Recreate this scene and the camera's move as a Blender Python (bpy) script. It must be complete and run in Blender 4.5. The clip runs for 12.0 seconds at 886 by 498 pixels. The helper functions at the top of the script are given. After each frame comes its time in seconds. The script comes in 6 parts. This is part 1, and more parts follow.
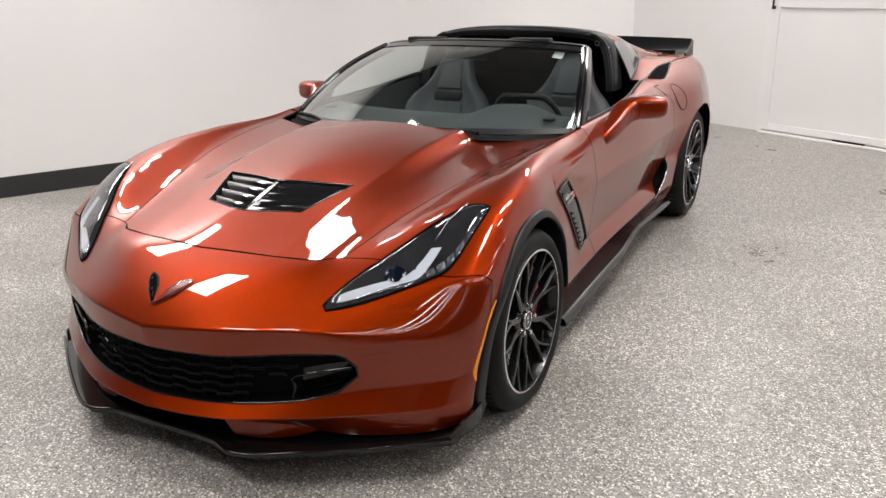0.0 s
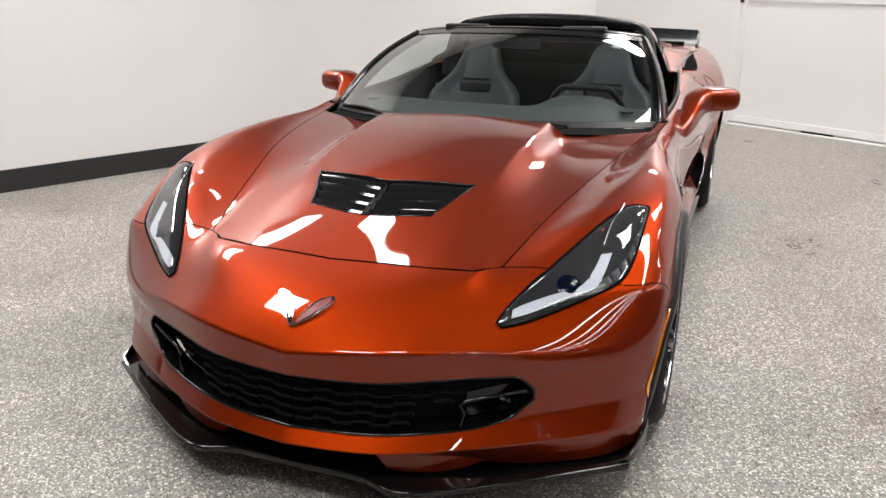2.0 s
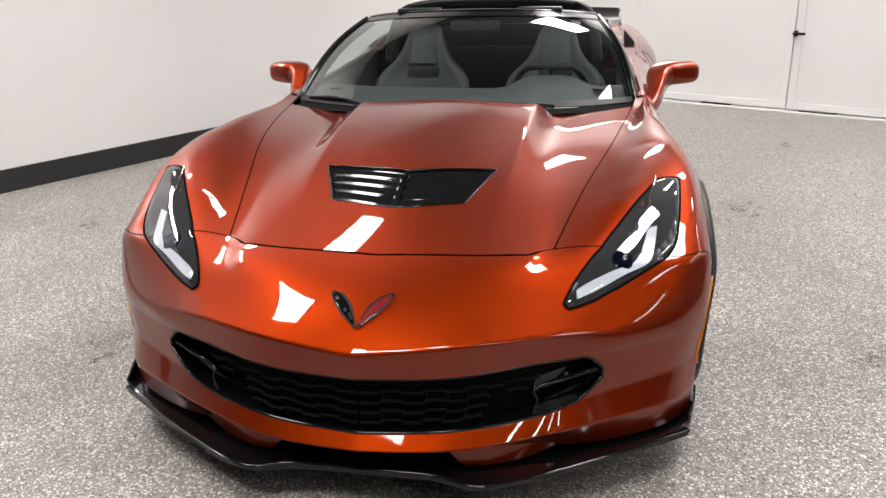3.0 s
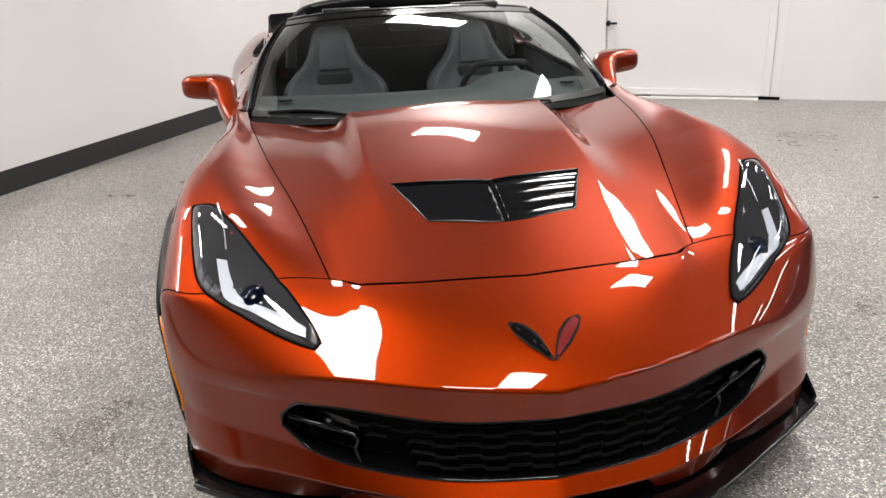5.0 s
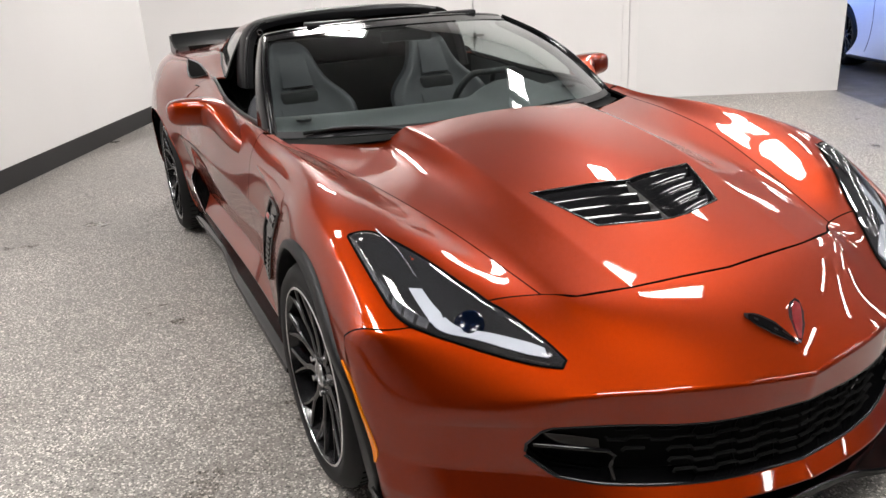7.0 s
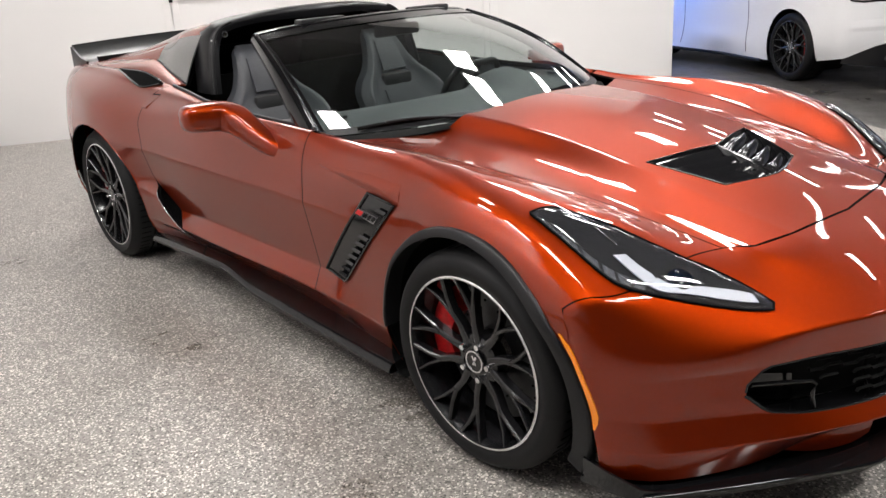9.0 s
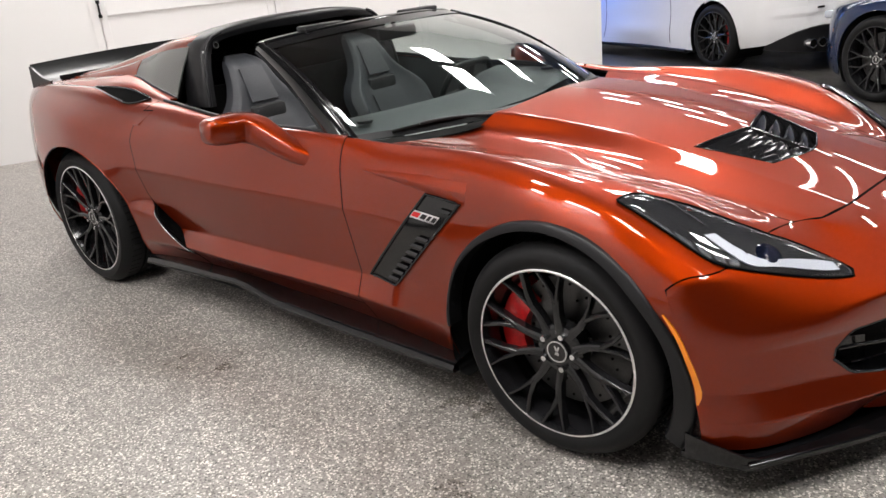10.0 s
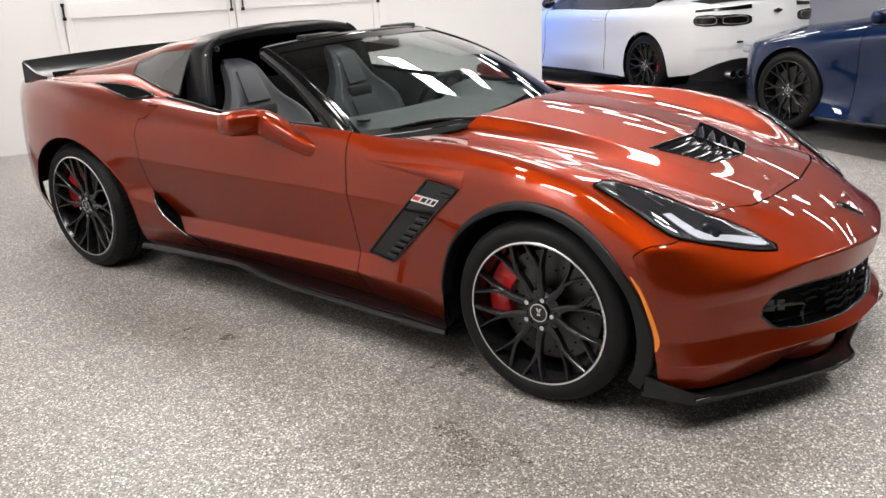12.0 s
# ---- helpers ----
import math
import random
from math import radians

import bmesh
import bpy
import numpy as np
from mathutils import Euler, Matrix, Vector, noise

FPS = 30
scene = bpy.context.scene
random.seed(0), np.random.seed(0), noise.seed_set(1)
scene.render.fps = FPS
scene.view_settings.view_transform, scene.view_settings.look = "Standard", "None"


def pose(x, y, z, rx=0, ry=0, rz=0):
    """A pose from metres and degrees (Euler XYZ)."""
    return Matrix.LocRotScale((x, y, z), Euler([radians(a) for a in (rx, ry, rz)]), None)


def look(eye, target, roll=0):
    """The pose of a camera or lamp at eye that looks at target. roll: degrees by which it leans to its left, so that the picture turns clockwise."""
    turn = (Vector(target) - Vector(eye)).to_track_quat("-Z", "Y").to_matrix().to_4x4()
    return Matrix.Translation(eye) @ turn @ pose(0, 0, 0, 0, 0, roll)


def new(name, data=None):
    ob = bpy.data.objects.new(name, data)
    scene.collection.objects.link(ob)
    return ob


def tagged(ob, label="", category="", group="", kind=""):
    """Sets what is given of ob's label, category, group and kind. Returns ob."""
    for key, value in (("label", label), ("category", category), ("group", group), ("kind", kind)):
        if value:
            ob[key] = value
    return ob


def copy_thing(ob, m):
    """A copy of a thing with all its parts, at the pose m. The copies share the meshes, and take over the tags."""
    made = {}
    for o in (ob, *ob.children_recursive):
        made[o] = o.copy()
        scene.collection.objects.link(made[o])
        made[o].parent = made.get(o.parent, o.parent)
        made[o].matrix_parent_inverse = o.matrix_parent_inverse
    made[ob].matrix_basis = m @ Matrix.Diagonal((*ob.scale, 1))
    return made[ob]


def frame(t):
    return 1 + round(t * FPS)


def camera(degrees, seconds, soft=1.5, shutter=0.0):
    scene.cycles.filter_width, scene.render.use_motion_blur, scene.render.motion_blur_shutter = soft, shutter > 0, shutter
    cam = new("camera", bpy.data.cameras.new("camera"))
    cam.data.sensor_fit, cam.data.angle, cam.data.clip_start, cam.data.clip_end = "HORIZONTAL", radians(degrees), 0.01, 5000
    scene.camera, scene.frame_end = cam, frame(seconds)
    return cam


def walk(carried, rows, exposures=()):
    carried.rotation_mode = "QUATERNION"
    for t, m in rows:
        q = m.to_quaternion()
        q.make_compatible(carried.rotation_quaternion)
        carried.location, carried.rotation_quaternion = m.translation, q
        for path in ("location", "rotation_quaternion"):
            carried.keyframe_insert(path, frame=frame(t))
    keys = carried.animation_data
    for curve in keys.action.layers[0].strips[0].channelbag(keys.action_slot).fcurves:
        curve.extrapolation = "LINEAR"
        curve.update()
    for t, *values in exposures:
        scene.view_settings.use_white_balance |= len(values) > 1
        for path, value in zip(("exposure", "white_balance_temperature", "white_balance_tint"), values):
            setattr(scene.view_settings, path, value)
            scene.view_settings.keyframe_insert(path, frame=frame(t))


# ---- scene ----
cam = camera(58.4, 12.0)
PATH = [
    (0, (1.848, -3.758, 1.459), (0.963, -2.082, 0.82), -1.3),
    (0.5, (1.711, -3.844, 1.455), (0.856, -2.159, 0.8), -1.4),
    (1, (1.537, -3.903, 1.449), (0.741, -2.197, 0.774), -0.8),
    (1.5, (1.285, -3.842, 1.442), (0.551, -2.104, 0.778), -0.2),
    (2, (1.033, -3.85, 1.433), (0.391, -2.075, 0.771), 0.0),
    (2.5, (0.788, -3.923, 1.442), (0.302, -2.11, 0.752), -0.7),
    (2.7, (0.696, -3.928, 1.43), (0.267, -2.1, 0.741), -1.0),
    (4.3, (-0.13, -3.834, 1.401), (-0.024, -1.968, 0.688), -1.3),
    (4.5, (-0.228, -3.804, 1.389), (-0.063, -1.944, 0.672), -0.9),
    (5, (-0.481, -3.688, 1.404), (-0.19, -1.838, 0.702), -2.4),
    (5.5, (-0.732, -3.63, 1.389), (-0.279, -1.807, 0.702), -1.6),
    (6, (-0.986, -3.575, 1.405), (-0.383, -1.807, 0.69), -2.3),
    (6.5, (-1.201, -3.428, 1.394), (-0.509, -1.692, 0.682), -2.9),
    (7, (-1.412, -3.295, 1.404), (-0.613, -1.594, 0.719), -3.0),
    (7.2, (-1.499, -3.271, 1.4), (-0.645, -1.593, 0.724), -2.9),
    (8.8, (-2.137, -2.816, 1.385), (-0.951, -1.358, 0.7), -3.9),
    (9, (-2.236, -2.778, 1.383), (-1.002, -1.363, 0.694), -3.8),
    (9.5, (-2.449, -2.649, 1.398), (-1.13, -1.324, 0.688), -4.5),
    (10, (-2.572, -2.453, 1.402), (-1.175, -1.202, 0.707), -5.6),
    (10.5, (-2.686, -2.317, 1.395), (-1.205, -1.153, 0.724), -4.9),
    (11, (-2.892, -2.313, 1.41), (-1.352, -1.219, 0.754), -4.1),
    (11.5, (-3.02, -2.413, 1.421), (-1.478, -1.315, 0.774), -3.4),
    (12, (-3.067, -2.531, 1.424), (-1.538, -1.423, 0.765), -2.5),
]
walk(cam, [(t, look(eye, target, roll)) for t, eye, target, roll in PATH], ((0.0, -0.12), (2.5, -0.06), (7.0, 0.0), (9.0, 0.10), (12.0, 0.09)))

# ---- world and light ----
world = bpy.data.worlds.new("world")
scene.world = world
world.use_nodes = True
world.node_tree.nodes["Background"].inputs[0].default_value = (0.9, 0.95, 1.0, 1)
world.node_tree.nodes["Background"].inputs[1].default_value = 0.15
scene.view_settings.exposure = 0.0
LAMP_STRENGTH = 55.0


# ---- materials ----
def material(name, color, rough=0.5, metal=0.0, coat=0.0, spec=0.5):
    m = bpy.data.materials.new(name)
    m.use_nodes = True
    b = m.node_tree.nodes["Principled BSDF"]
    b.inputs["Base Color"].default_value = (*color, 1)
    b.inputs["Roughness"].default_value = rough
    b.inputs["Metallic"].default_value = metal
    b.inputs["Coat Weight"].default_value = coat
    b.inputs["Coat Roughness"].default_value = 0.02
    b.inputs["Specular IOR Level"].default_value = spec
    return m


def node(m, kind, **values):
    n = m.node_tree.nodes.new(kind)
    for key, value in values.items():
        if key in n.inputs:
            n.inputs[key].default_value = value
    return n


def wire(m, a, out, b, into):
    m.node_tree.links.new(a.outputs[out], b.inputs[into])


def bsdf(m):
    return m.node_tree.nodes["Principled BSDF"]


def ramp(m, stops):
    r = m.node_tree.nodes.new("ShaderNodeValToRGB")
    e = r.color_ramp.elements
    while len(e) < len(stops):
        e.new(0.5)
    for k, (p, c) in enumerate(stops):
        e[k].position = p
        e[k].color = (*c, 1)
    return r


def coords(m):
    return m.node_tree.nodes.new("ShaderNodeTexCoord")


def bump(m, src, out, strength, distance):
    b = node(m, "ShaderNodeBump", Strength=strength, Distance=distance)
    wire(m, src, out, b, "Height")
    wire(m, b, "Normal", bsdf(m), "Normal")
    return b


def speckled_floor(name, darker):
    """Epoxy floor strewn with grey, white and black flakes under a satin clear coat."""
    m = material(name, (0.4, 0.4, 0.4), 0.42)
    c = coords(m)
    v = node(m, "ShaderNodeTexVoronoi", Scale=190.0)
    wire(m, c, "Object", v, "Vector")
    sep = m.node_tree.nodes.new("ShaderNodeSeparateColor")
    wire(m, v, "Color", sep, "Color")
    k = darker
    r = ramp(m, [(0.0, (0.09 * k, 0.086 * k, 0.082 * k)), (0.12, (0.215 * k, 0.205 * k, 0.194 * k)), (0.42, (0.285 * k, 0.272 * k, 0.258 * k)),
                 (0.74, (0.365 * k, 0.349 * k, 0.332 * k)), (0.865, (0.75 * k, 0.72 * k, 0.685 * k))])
    r.color_ramp.interpolation = "CONSTANT"
    wire(m, sep, "Red", r, "Fac")
    big = node(m, "ShaderNodeTexNoise", Scale=1.2, Detail=6.0, Roughness=0.62)
    wire(m, c, "Object", big, "Vector")
    br = ramp(m, [(0.30, (0.60, 0.57, 0.535)), (0.47, (0.88, 0.86, 0.835)), (0.70, (1.13, 1.105, 1.08))])
    wire(m, big, "Fac", br, "Fac")
    mix = m.node_tree.nodes.new("ShaderNodeMix")
    mix.data_type, mix.blend_type = "RGBA", "MULTIPLY"
    mix.inputs["Factor"].default_value = 1.0
    m.node_tree.links.new(r.outputs["Color"], mix.inputs[6])
    m.node_tree.links.new(br.outputs["Color"], mix.inputs[7])
    m.node_tree.links.new(mix.outputs[2], bsdf(m).inputs["Base Color"])
    rr = node(m, "ShaderNodeMapRange")
    rr.inputs["From Min"].default_value, rr.inputs["From Max"].default_value = 0.3, 0.7
    rr.inputs["To Min"].default_value, rr.inputs["To Max"].default_value = 0.22, 0.58
    wire(m, big, "Fac", rr, "Value")
    wire(m, rr, "Result", bsdf(m), "Roughness")
    bump(m, v, "Distance", 0.25, 0.002)
    return m


def painted_wall(name, color, rough=0.6):
    m = material(name, color, rough)
    c = coords(m)
    n = node(m, "ShaderNodeTexNoise", Scale=160.0, Detail=3.0)
    wire(m, c, "Object", n, "Vector")
    bump(m, n, "Fac", 0.12, 0.002)
    big = node(m, "ShaderNodeTexNoise", Scale=0.7, Detail=3.0)
    wire(m, c, "Object", big, "Vector")
    r = ramp(m, [(0.3, tuple(v * 0.95 for v in color)), (0.7, color)])
    wire(m, big, "Fac", r, "Fac")
    wire(m, r, "Color", bsdf(m), "Base Color")
    return m


def car_paint(name, color, flake=0.55, rough=0.46):
    """Metallic paint: fine aluminium flakes in a tinted base under a clear coat."""
    m = material(name, color, rough, flake, 1.0, 0.0)
    c = coords(m)
    v = node(m, "ShaderNodeTexVoronoi", Scale=1400.0)
    wire(m, c, "Object", v, "Vector")
    sep = m.node_tree.nodes.new("ShaderNodeSeparateColor")
    wire(m, v, "Color", sep, "Color")
    r = ramp(m, [(0.0, tuple(x * 0.85 for x in color)), (1.0, tuple(min(1, x * 1.12) for x in color))])
    wire(m, sep, "Red", r, "Fac")
    wire(m, r, "Color", bsdf(m), "Base Color")
    n = node(m, "ShaderNodeTexNoise", Scale=350.0, Detail=1.0)
    wire(m, c, "Object", n, "Vector")
    b = node(m, "ShaderNodeBump", Strength=0.012, Distance=0.001)
    wire(m, n, "Fac", b, "Height")
    wire(m, b, "Normal", bsdf(m), "Coat Normal")
    return m


def fine(name, color, rough, scale, strength, metal=0.0, coat=0.0):
    """A plain material with fine grain and slight unevenness of tone."""
    m = material(name, color, rough, metal, coat)
    c = coords(m)
    n = node(m, "ShaderNodeTexNoise", Scale=scale, Detail=4.0)
    wire(m, c, "Object", n, "Vector")
    r = ramp(m, [(0.3, tuple(x * 0.8 for x in color)), (0.7, tuple(min(1, x * 1.2) for x in color))])
    wire(m, n, "Fac", r, "Fac")
    wire(m, r, "Color", bsdf(m), "Base Color")
    bump(m, n, "Fac", strength, 0.001)
    return m


def glass(name, tint, rough=0.0):
    m = material(name, tint, rough)
    bsdf(m).inputs["Transmission Weight"].default_value = 1.0
    bsdf(m).inputs["IOR"].default_value = 1.15
    bsdf(m).inputs["Coat Weight"].default_value = 1.0
    return m


def glowing(name, color, strength):
    m = material(name, (0.9, 0.9, 0.9), 0.5)
    bsdf(m).inputs["Emission Color"].default_value = (*color, 1)
    bsdf(m).inputs["Emission Strength"].default_value = strength
    return m


FLOOR = speckled_floor("speckled_epoxy", 1.0)
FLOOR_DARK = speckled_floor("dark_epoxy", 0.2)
WALL = painted_wall("wall_paint", (0.80, 0.785, 0.775))
DOOR_WHITE = painted_wall("door_paint", (0.82, 0.80, 0.79), 0.45)
CEILING = painted_wall("ceiling_paint", (0.06, 0.06, 0.062))
RUBBER_BASE = fine("base_rubber", (0.018, 0.018, 0.019), 0.5, 90.0, 0.1)
IRON = fine("black_iron", (0.015, 0.015, 0.015), 0.45, 200.0, 0.1, 0.6)
SPOILER_BLACK = fine("spoiler_black", (0.004, 0.004, 0.0045), 0.32, 60.0, 0.01)
bsdf(SPOILER_BLACK).inputs["Specular IOR Level"].default_value = 0.2
# for the unseen south wall, kept dark so the nose reflects little light
WALL_DARK = painted_wall("unseen_wall_dark", (0.05, 0.05, 0.055))
PAINT = car_paint("sunset_orange_metallic", (0.238, 0.0205, 0.001), 0.93, 0.45)
BLACK_GLOSS = fine("gloss_black", (0.004, 0.004, 0.0045), 0.10, 60.0, 0.01, 0.0, 0.0)
LOUVRE = fine("louvre_black", (0.008, 0.008, 0.009), 0.09, 60.0, 0.0)
BLACK_SATIN = fine("satin_black", (0.007, 0.007, 0.008), 0.42, 300.0, 0.05)
bsdf(BLACK_SATIN).inputs["Specular IOR Level"].default_value = 0.3
BLACK_MATTE = fine("matte_black", (0.005, 0.005, 0.005), 0.8, 200.0, 0.1)
bsdf(BLACK_MATTE).inputs["Specular IOR Level"].default_value = 0.1
GAP = material("gap_black", (0.003, 0.003, 0.003), 0.9, 0.0, 0.0, 0.05)
TYRE = fine("tyre_rubber", (0.0035, 0.0035, 0.004), 0.6, 120.0, 0.15)
bsdf(TYRE).inputs["Specular IOR Level"].default_value = 0.25
RIM = fine("black_alloy", (0.008, 0.008, 0.009), 0.2, 40.0, 0.01)
MACHINED = fine("machined_alloy", (0.75, 0.75, 0.76), 0.22, 500.0, 0.02, 1.0)
CHROME = material("chrome", (0.8, 0.8, 0.82), 0.08, 1.0)
RED_PAINT = fine("caliper_red", (0.5, 0.008, 0.01), 0.3, 80.0, 0.02, 0.0, 0.6)
DISC = fine("brake_disc", (0.08, 0.08, 0.08), 0.35, 300.0, 0.1, 1.0)
WIND_GLASS = glass("laminated_glass", (0.62, 0.70, 0.68))
SMOKE_GLASS = material("smoked_glass", (0.05, 0.052, 0.05), 0.06, 0.0, 0.5)
AMBER = material("amber_lens", (0.85, 0.24, 0.005), 0.2, 0.0, 1.0)
LAMP_CLEAR = glass("lamp_cover", (0.95, 0.96, 0.98))
LAMP_WHITE = material("lamp_guide", (0.36, 0.38, 0.42), 0.25, 0.0, 1.0)
LAMP_INSIDE = fine("lamp_housing", (0.006, 0.006, 0.007), 0.4, 120.0, 0.05)
bsdf(LAMP_INSIDE).inputs["Specular IOR Level"].default_value = 0.08
LEATHER = fine("grey_leather", (0.034, 0.036, 0.042), 0.55, 240.0, 0.2)
DASH = fine("dash_skin", (0.029, 0.032, 0.034), 0.6, 300.0, 0.25)
LAMP_GLOW = glowing("lamp_diffuser", (1.0, 0.968, 0.945), LAMP_STRENGTH)
# ---- mesh helpers ----
def mesh_object(name, verts, faces, mat, parent=None, label="", smooth=True, normals=None):
    me = bpy.data.meshes.new(name)
    me.from_pydata([tuple(map(float, v)) for v in verts], [], faces)
    me.materials.append(mat)
    if smooth:
        me.polygons.foreach_set("use_smooth", [True] * len(me.polygons))
    me.update()
    if normals is not None:
        me.normals_split_custom_set_from_vertices([tuple(map(float, n)) for n in normals])
    ob = new(name, me)
    if parent:
        ob.parent = parent
    if label:
        tagged(ob, label)
    return ob


def part(name, bm, mat, parent=None, label="", smooth=None):
    """A bmesh as one mesh object. smooth: the angle in degrees under which edges shade smooth."""
    me = bpy.data.meshes.new(name)
    bmesh.ops.recalc_face_normals(bm, faces=bm.faces)
    if smooth:
        for f in bm.faces:
            f.smooth = True
        for e in bm.edges:
            if len(e.link_faces) == 2 and e.calc_face_angle(0) > radians(smooth):
                e.smooth = False
    bm.to_mesh(me)
    bm.free()
    me.materials.append(mat)
    ob = new(name, me)
    if parent:
        ob.parent = parent
    if label:
        tagged(ob, label)
    return ob


def thing(name, label, category, group="", kind="", m=None):
    ob = tagged(new(name), label, category, group, kind)
    if m is not None:
        ob.matrix_world = m
    return ob


def box(bm, x0, x1, y0, y1, z0, z1, bevel=0.0, m=None):
    m = m or Matrix()
    r = bmesh.ops.create_cube(bm, size=1.0, matrix=m @ Matrix.LocRotScale(((x0 + x1) / 2, (y0 + y1) / 2, (z0 + z1) / 2), None, (x1 - x0, y1 - y0, z1 - z0)))
    if bevel:
        edges = list({e for v in r["verts"] for e in v.link_edges})
        bmesh.ops.bevel(bm, geom=edges, offset=bevel, segments=2, affect="EDGES", profile=0.5)
    return bm


def cylinder(bm, r0, r1, depth, m, segments=32):
    bmesh.ops.create_cone(bm, cap_ends=True, segments=segments, radius1=r0, radius2=r1, depth=depth, matrix=m)
    return bm


def smooth_line(keys, n):
    """n points on a smooth curve through the keys, evenly spaced by key number."""
    k = np.array(keys, float)
    t = np.linspace(0, len(k) - 1, n)
    return hermite(np.arange(len(k)), k, t)


def hermite(s, p, t):
    """Values at t of a smooth curve with values p at the rising places s; it overshoots little."""
    s, p, t = np.asarray(s, float), np.asarray(p, float), np.asarray(t, float)
    if p.ndim == 1:
        return hermite(s, p[:, None], t)[:, 0]
    h = np.diff(s)
    d = np.diff(p, axis=0) / h[:, None]
    m = np.zeros_like(p)
    if len(s) > 2:
        w = h[:-1] + h[1:]
        m[1:-1] = (d[:-1] * h[1:, None] + d[1:] * h[:-1, None]) / w[:, None]
    m[0], m[-1] = d[0], d[-1]
    if len(s) > 2:
        m[0], m[-1] = 1.5 * d[0] - 0.5 * m[1], 1.5 * d[-1] - 0.5 * m[-2]
    i = np.clip(np.searchsorted(s, t, side="right") - 1, 0, len(s) - 2)
    u = ((t - s[i]) / h[i])[:, None]
    H = h[i][:, None]
    return ((2 * u**3 - 3 * u**2 + 1) * p[i] + (u**3 - 2 * u**2 + u) * H * m[i] + (-2 * u**3 + 3 * u**2) * p[i + 1] + (u**3 - u**2) * H * m[i + 1])


def line(*keys):
    """A feature line that runs along the car: keys of (y, x, z). Returns a function of y that gives (x, z)."""
    k = np.array(keys, float)
    return lambda y: hermite(k[:, 0], k[:, 1:], np.clip(np.atleast_1d(y), k[0, 0], k[-1, 0]))


def loft(curves, n, creases=()):
    """A grid of points through curves (each m x 3): n steps between neighbours, smooth across them but for the creases."""
    c = np.array(curves, float)
    cuts = [0, *creases, len(c) - 1]
    rows = []
    for a, b in zip(cuts, cuts[1:]):
        t = np.linspace(a, b, (b - a) * n + 1)
        flat = hermite(np.arange(a, b + 1), c[a:b + 1].reshape(b - a + 1, -1), t)
        rows.append(flat.reshape(len(t), -1, 3)[(1 if a else 0):])
    return np.concatenate(rows)


def grid_faces(r, c, flip=False):
    f = [(i * c + j, i * c + j + 1, (i + 1) * c + j + 1, (i + 1) * c + j) for i in range(r - 1) for j in range(c - 1)]
    return [q[::-1] for q in f] if flip else f


def grid_normals(g):
    du, dv = np.gradient(g, axis=0), np.gradient(g, axis=1)
    n = np.cross(dv, du)
    return n / np.maximum(np.linalg.norm(n, axis=2, keepdims=True), 1e-12)


def panel(name, g, mat, parent, label="", keep=None, side=1, outward=None, thick=0.0):
    """A skin panel from a grid of points. keep(centres) picks its faces; side -1 mirrors it across the car's middle."""
    r, c, _ = g.shape
    n = grid_normals(g)
    v = g.reshape(-1, 3).copy()
    n = n.reshape(-1, 3).copy()
    if outward is not None and np.sum((n * (v - np.array(outward))).sum(1)) < 0:
        n = -n
    f = np.array(grid_faces(r, c))
    if keep is not None:
        f = f[keep(v[f].mean(1)) if callable(keep) else keep]
    a = np.cross(v[f[:, 1]] - v[f[:, 0]], v[f[:, 2]] - v[f[:, 0]])
    bad = (a * n[f].mean(1)).sum(1) < 0
    f[bad] = f[bad][:, ::-1]
    if side < 0:
        v[:, 0] *= -1
        n[:, 0] *= -1
        f = f[:, ::-1]
    used = np.unique(f)
    back = -np.ones(len(v), int)
    back[used] = np.arange(len(used))
    return mesh_object(name, v[used], [tuple(map(int, q)) for q in back[f]], mat, parent, label, True, n[used])


def tube(name, pts, radius, mat, parent, label="", closed=False, flat=1.0, segments=8, bm=None):
    """A rod of the given radius along points. flat squeezes it in z."""
    p = np.array(pts, float)
    own = bm is None
    bm = bm or bmesh.new()
    rings = []
    k = len(p)
    for i in range(k):
        a, b = p[(i - 1) % k if closed else max(i - 1, 0)], p[(i + 1) % k if closed else min(i + 1, k - 1)]
        d = Vector(b - a).normalized()
        s = d.cross(Vector((0, 0, 1)))
        s = s.normalized() if s.length > 1e-4 else Vector((1, 0, 0))
        u = s.cross(d)
        rad = float(radius[i]) if hasattr(radius, "__len__") else radius
        rings.append([bm.verts.new(Vector(p[i]) + rad * (math.cos(q) * s + flat * math.sin(q) * u)) for q in (2 * math.pi * j / segments for j in range(segments))])
    for i in range(k if closed else k - 1):
        a, b = rings[i], rings[(i + 1) % k]
        for j in range(segments):
            bm.faces.new((a[j], a[(j + 1) % segments], b[(j + 1) % segments], b[j]))
    if not closed:
        bm.faces.new(rings[0])
        bm.faces.new(rings[-1][::-1])
    if own:
        return part(name, bm, mat, parent, label, 60)


def slab(name, outline, z0, z1, mat, parent, label="", bevel=0.0, m=None, bm=None):
    """A plate with the given outline of (x, y) points between two heights."""
    own = bm is None
    bm = bm or bmesh.new()
    lo = [bm.verts.new((x, y, z0)) for x, y in outline]
    hi = [bm.verts.new((x, y, z1)) for x, y in outline]
    k = len(outline)
    faces = [bm.faces.new(lo[::-1]), bm.faces.new(hi)] + [bm.faces.new((lo[i], lo[(i + 1) % k], hi[(i + 1) % k], hi[i])) for i in range(k)]
    if bevel:
        bmesh.ops.bevel(bm, geom=list({e for f in faces for e in f.edges}), offset=bevel, segments=2, affect="EDGES", profile=0.5)
    if m is not None:
        bmesh.ops.transform(bm, matrix=m, verts=bm.verts)
    if own:
        return part(name, bm, mat, parent, label, 35)


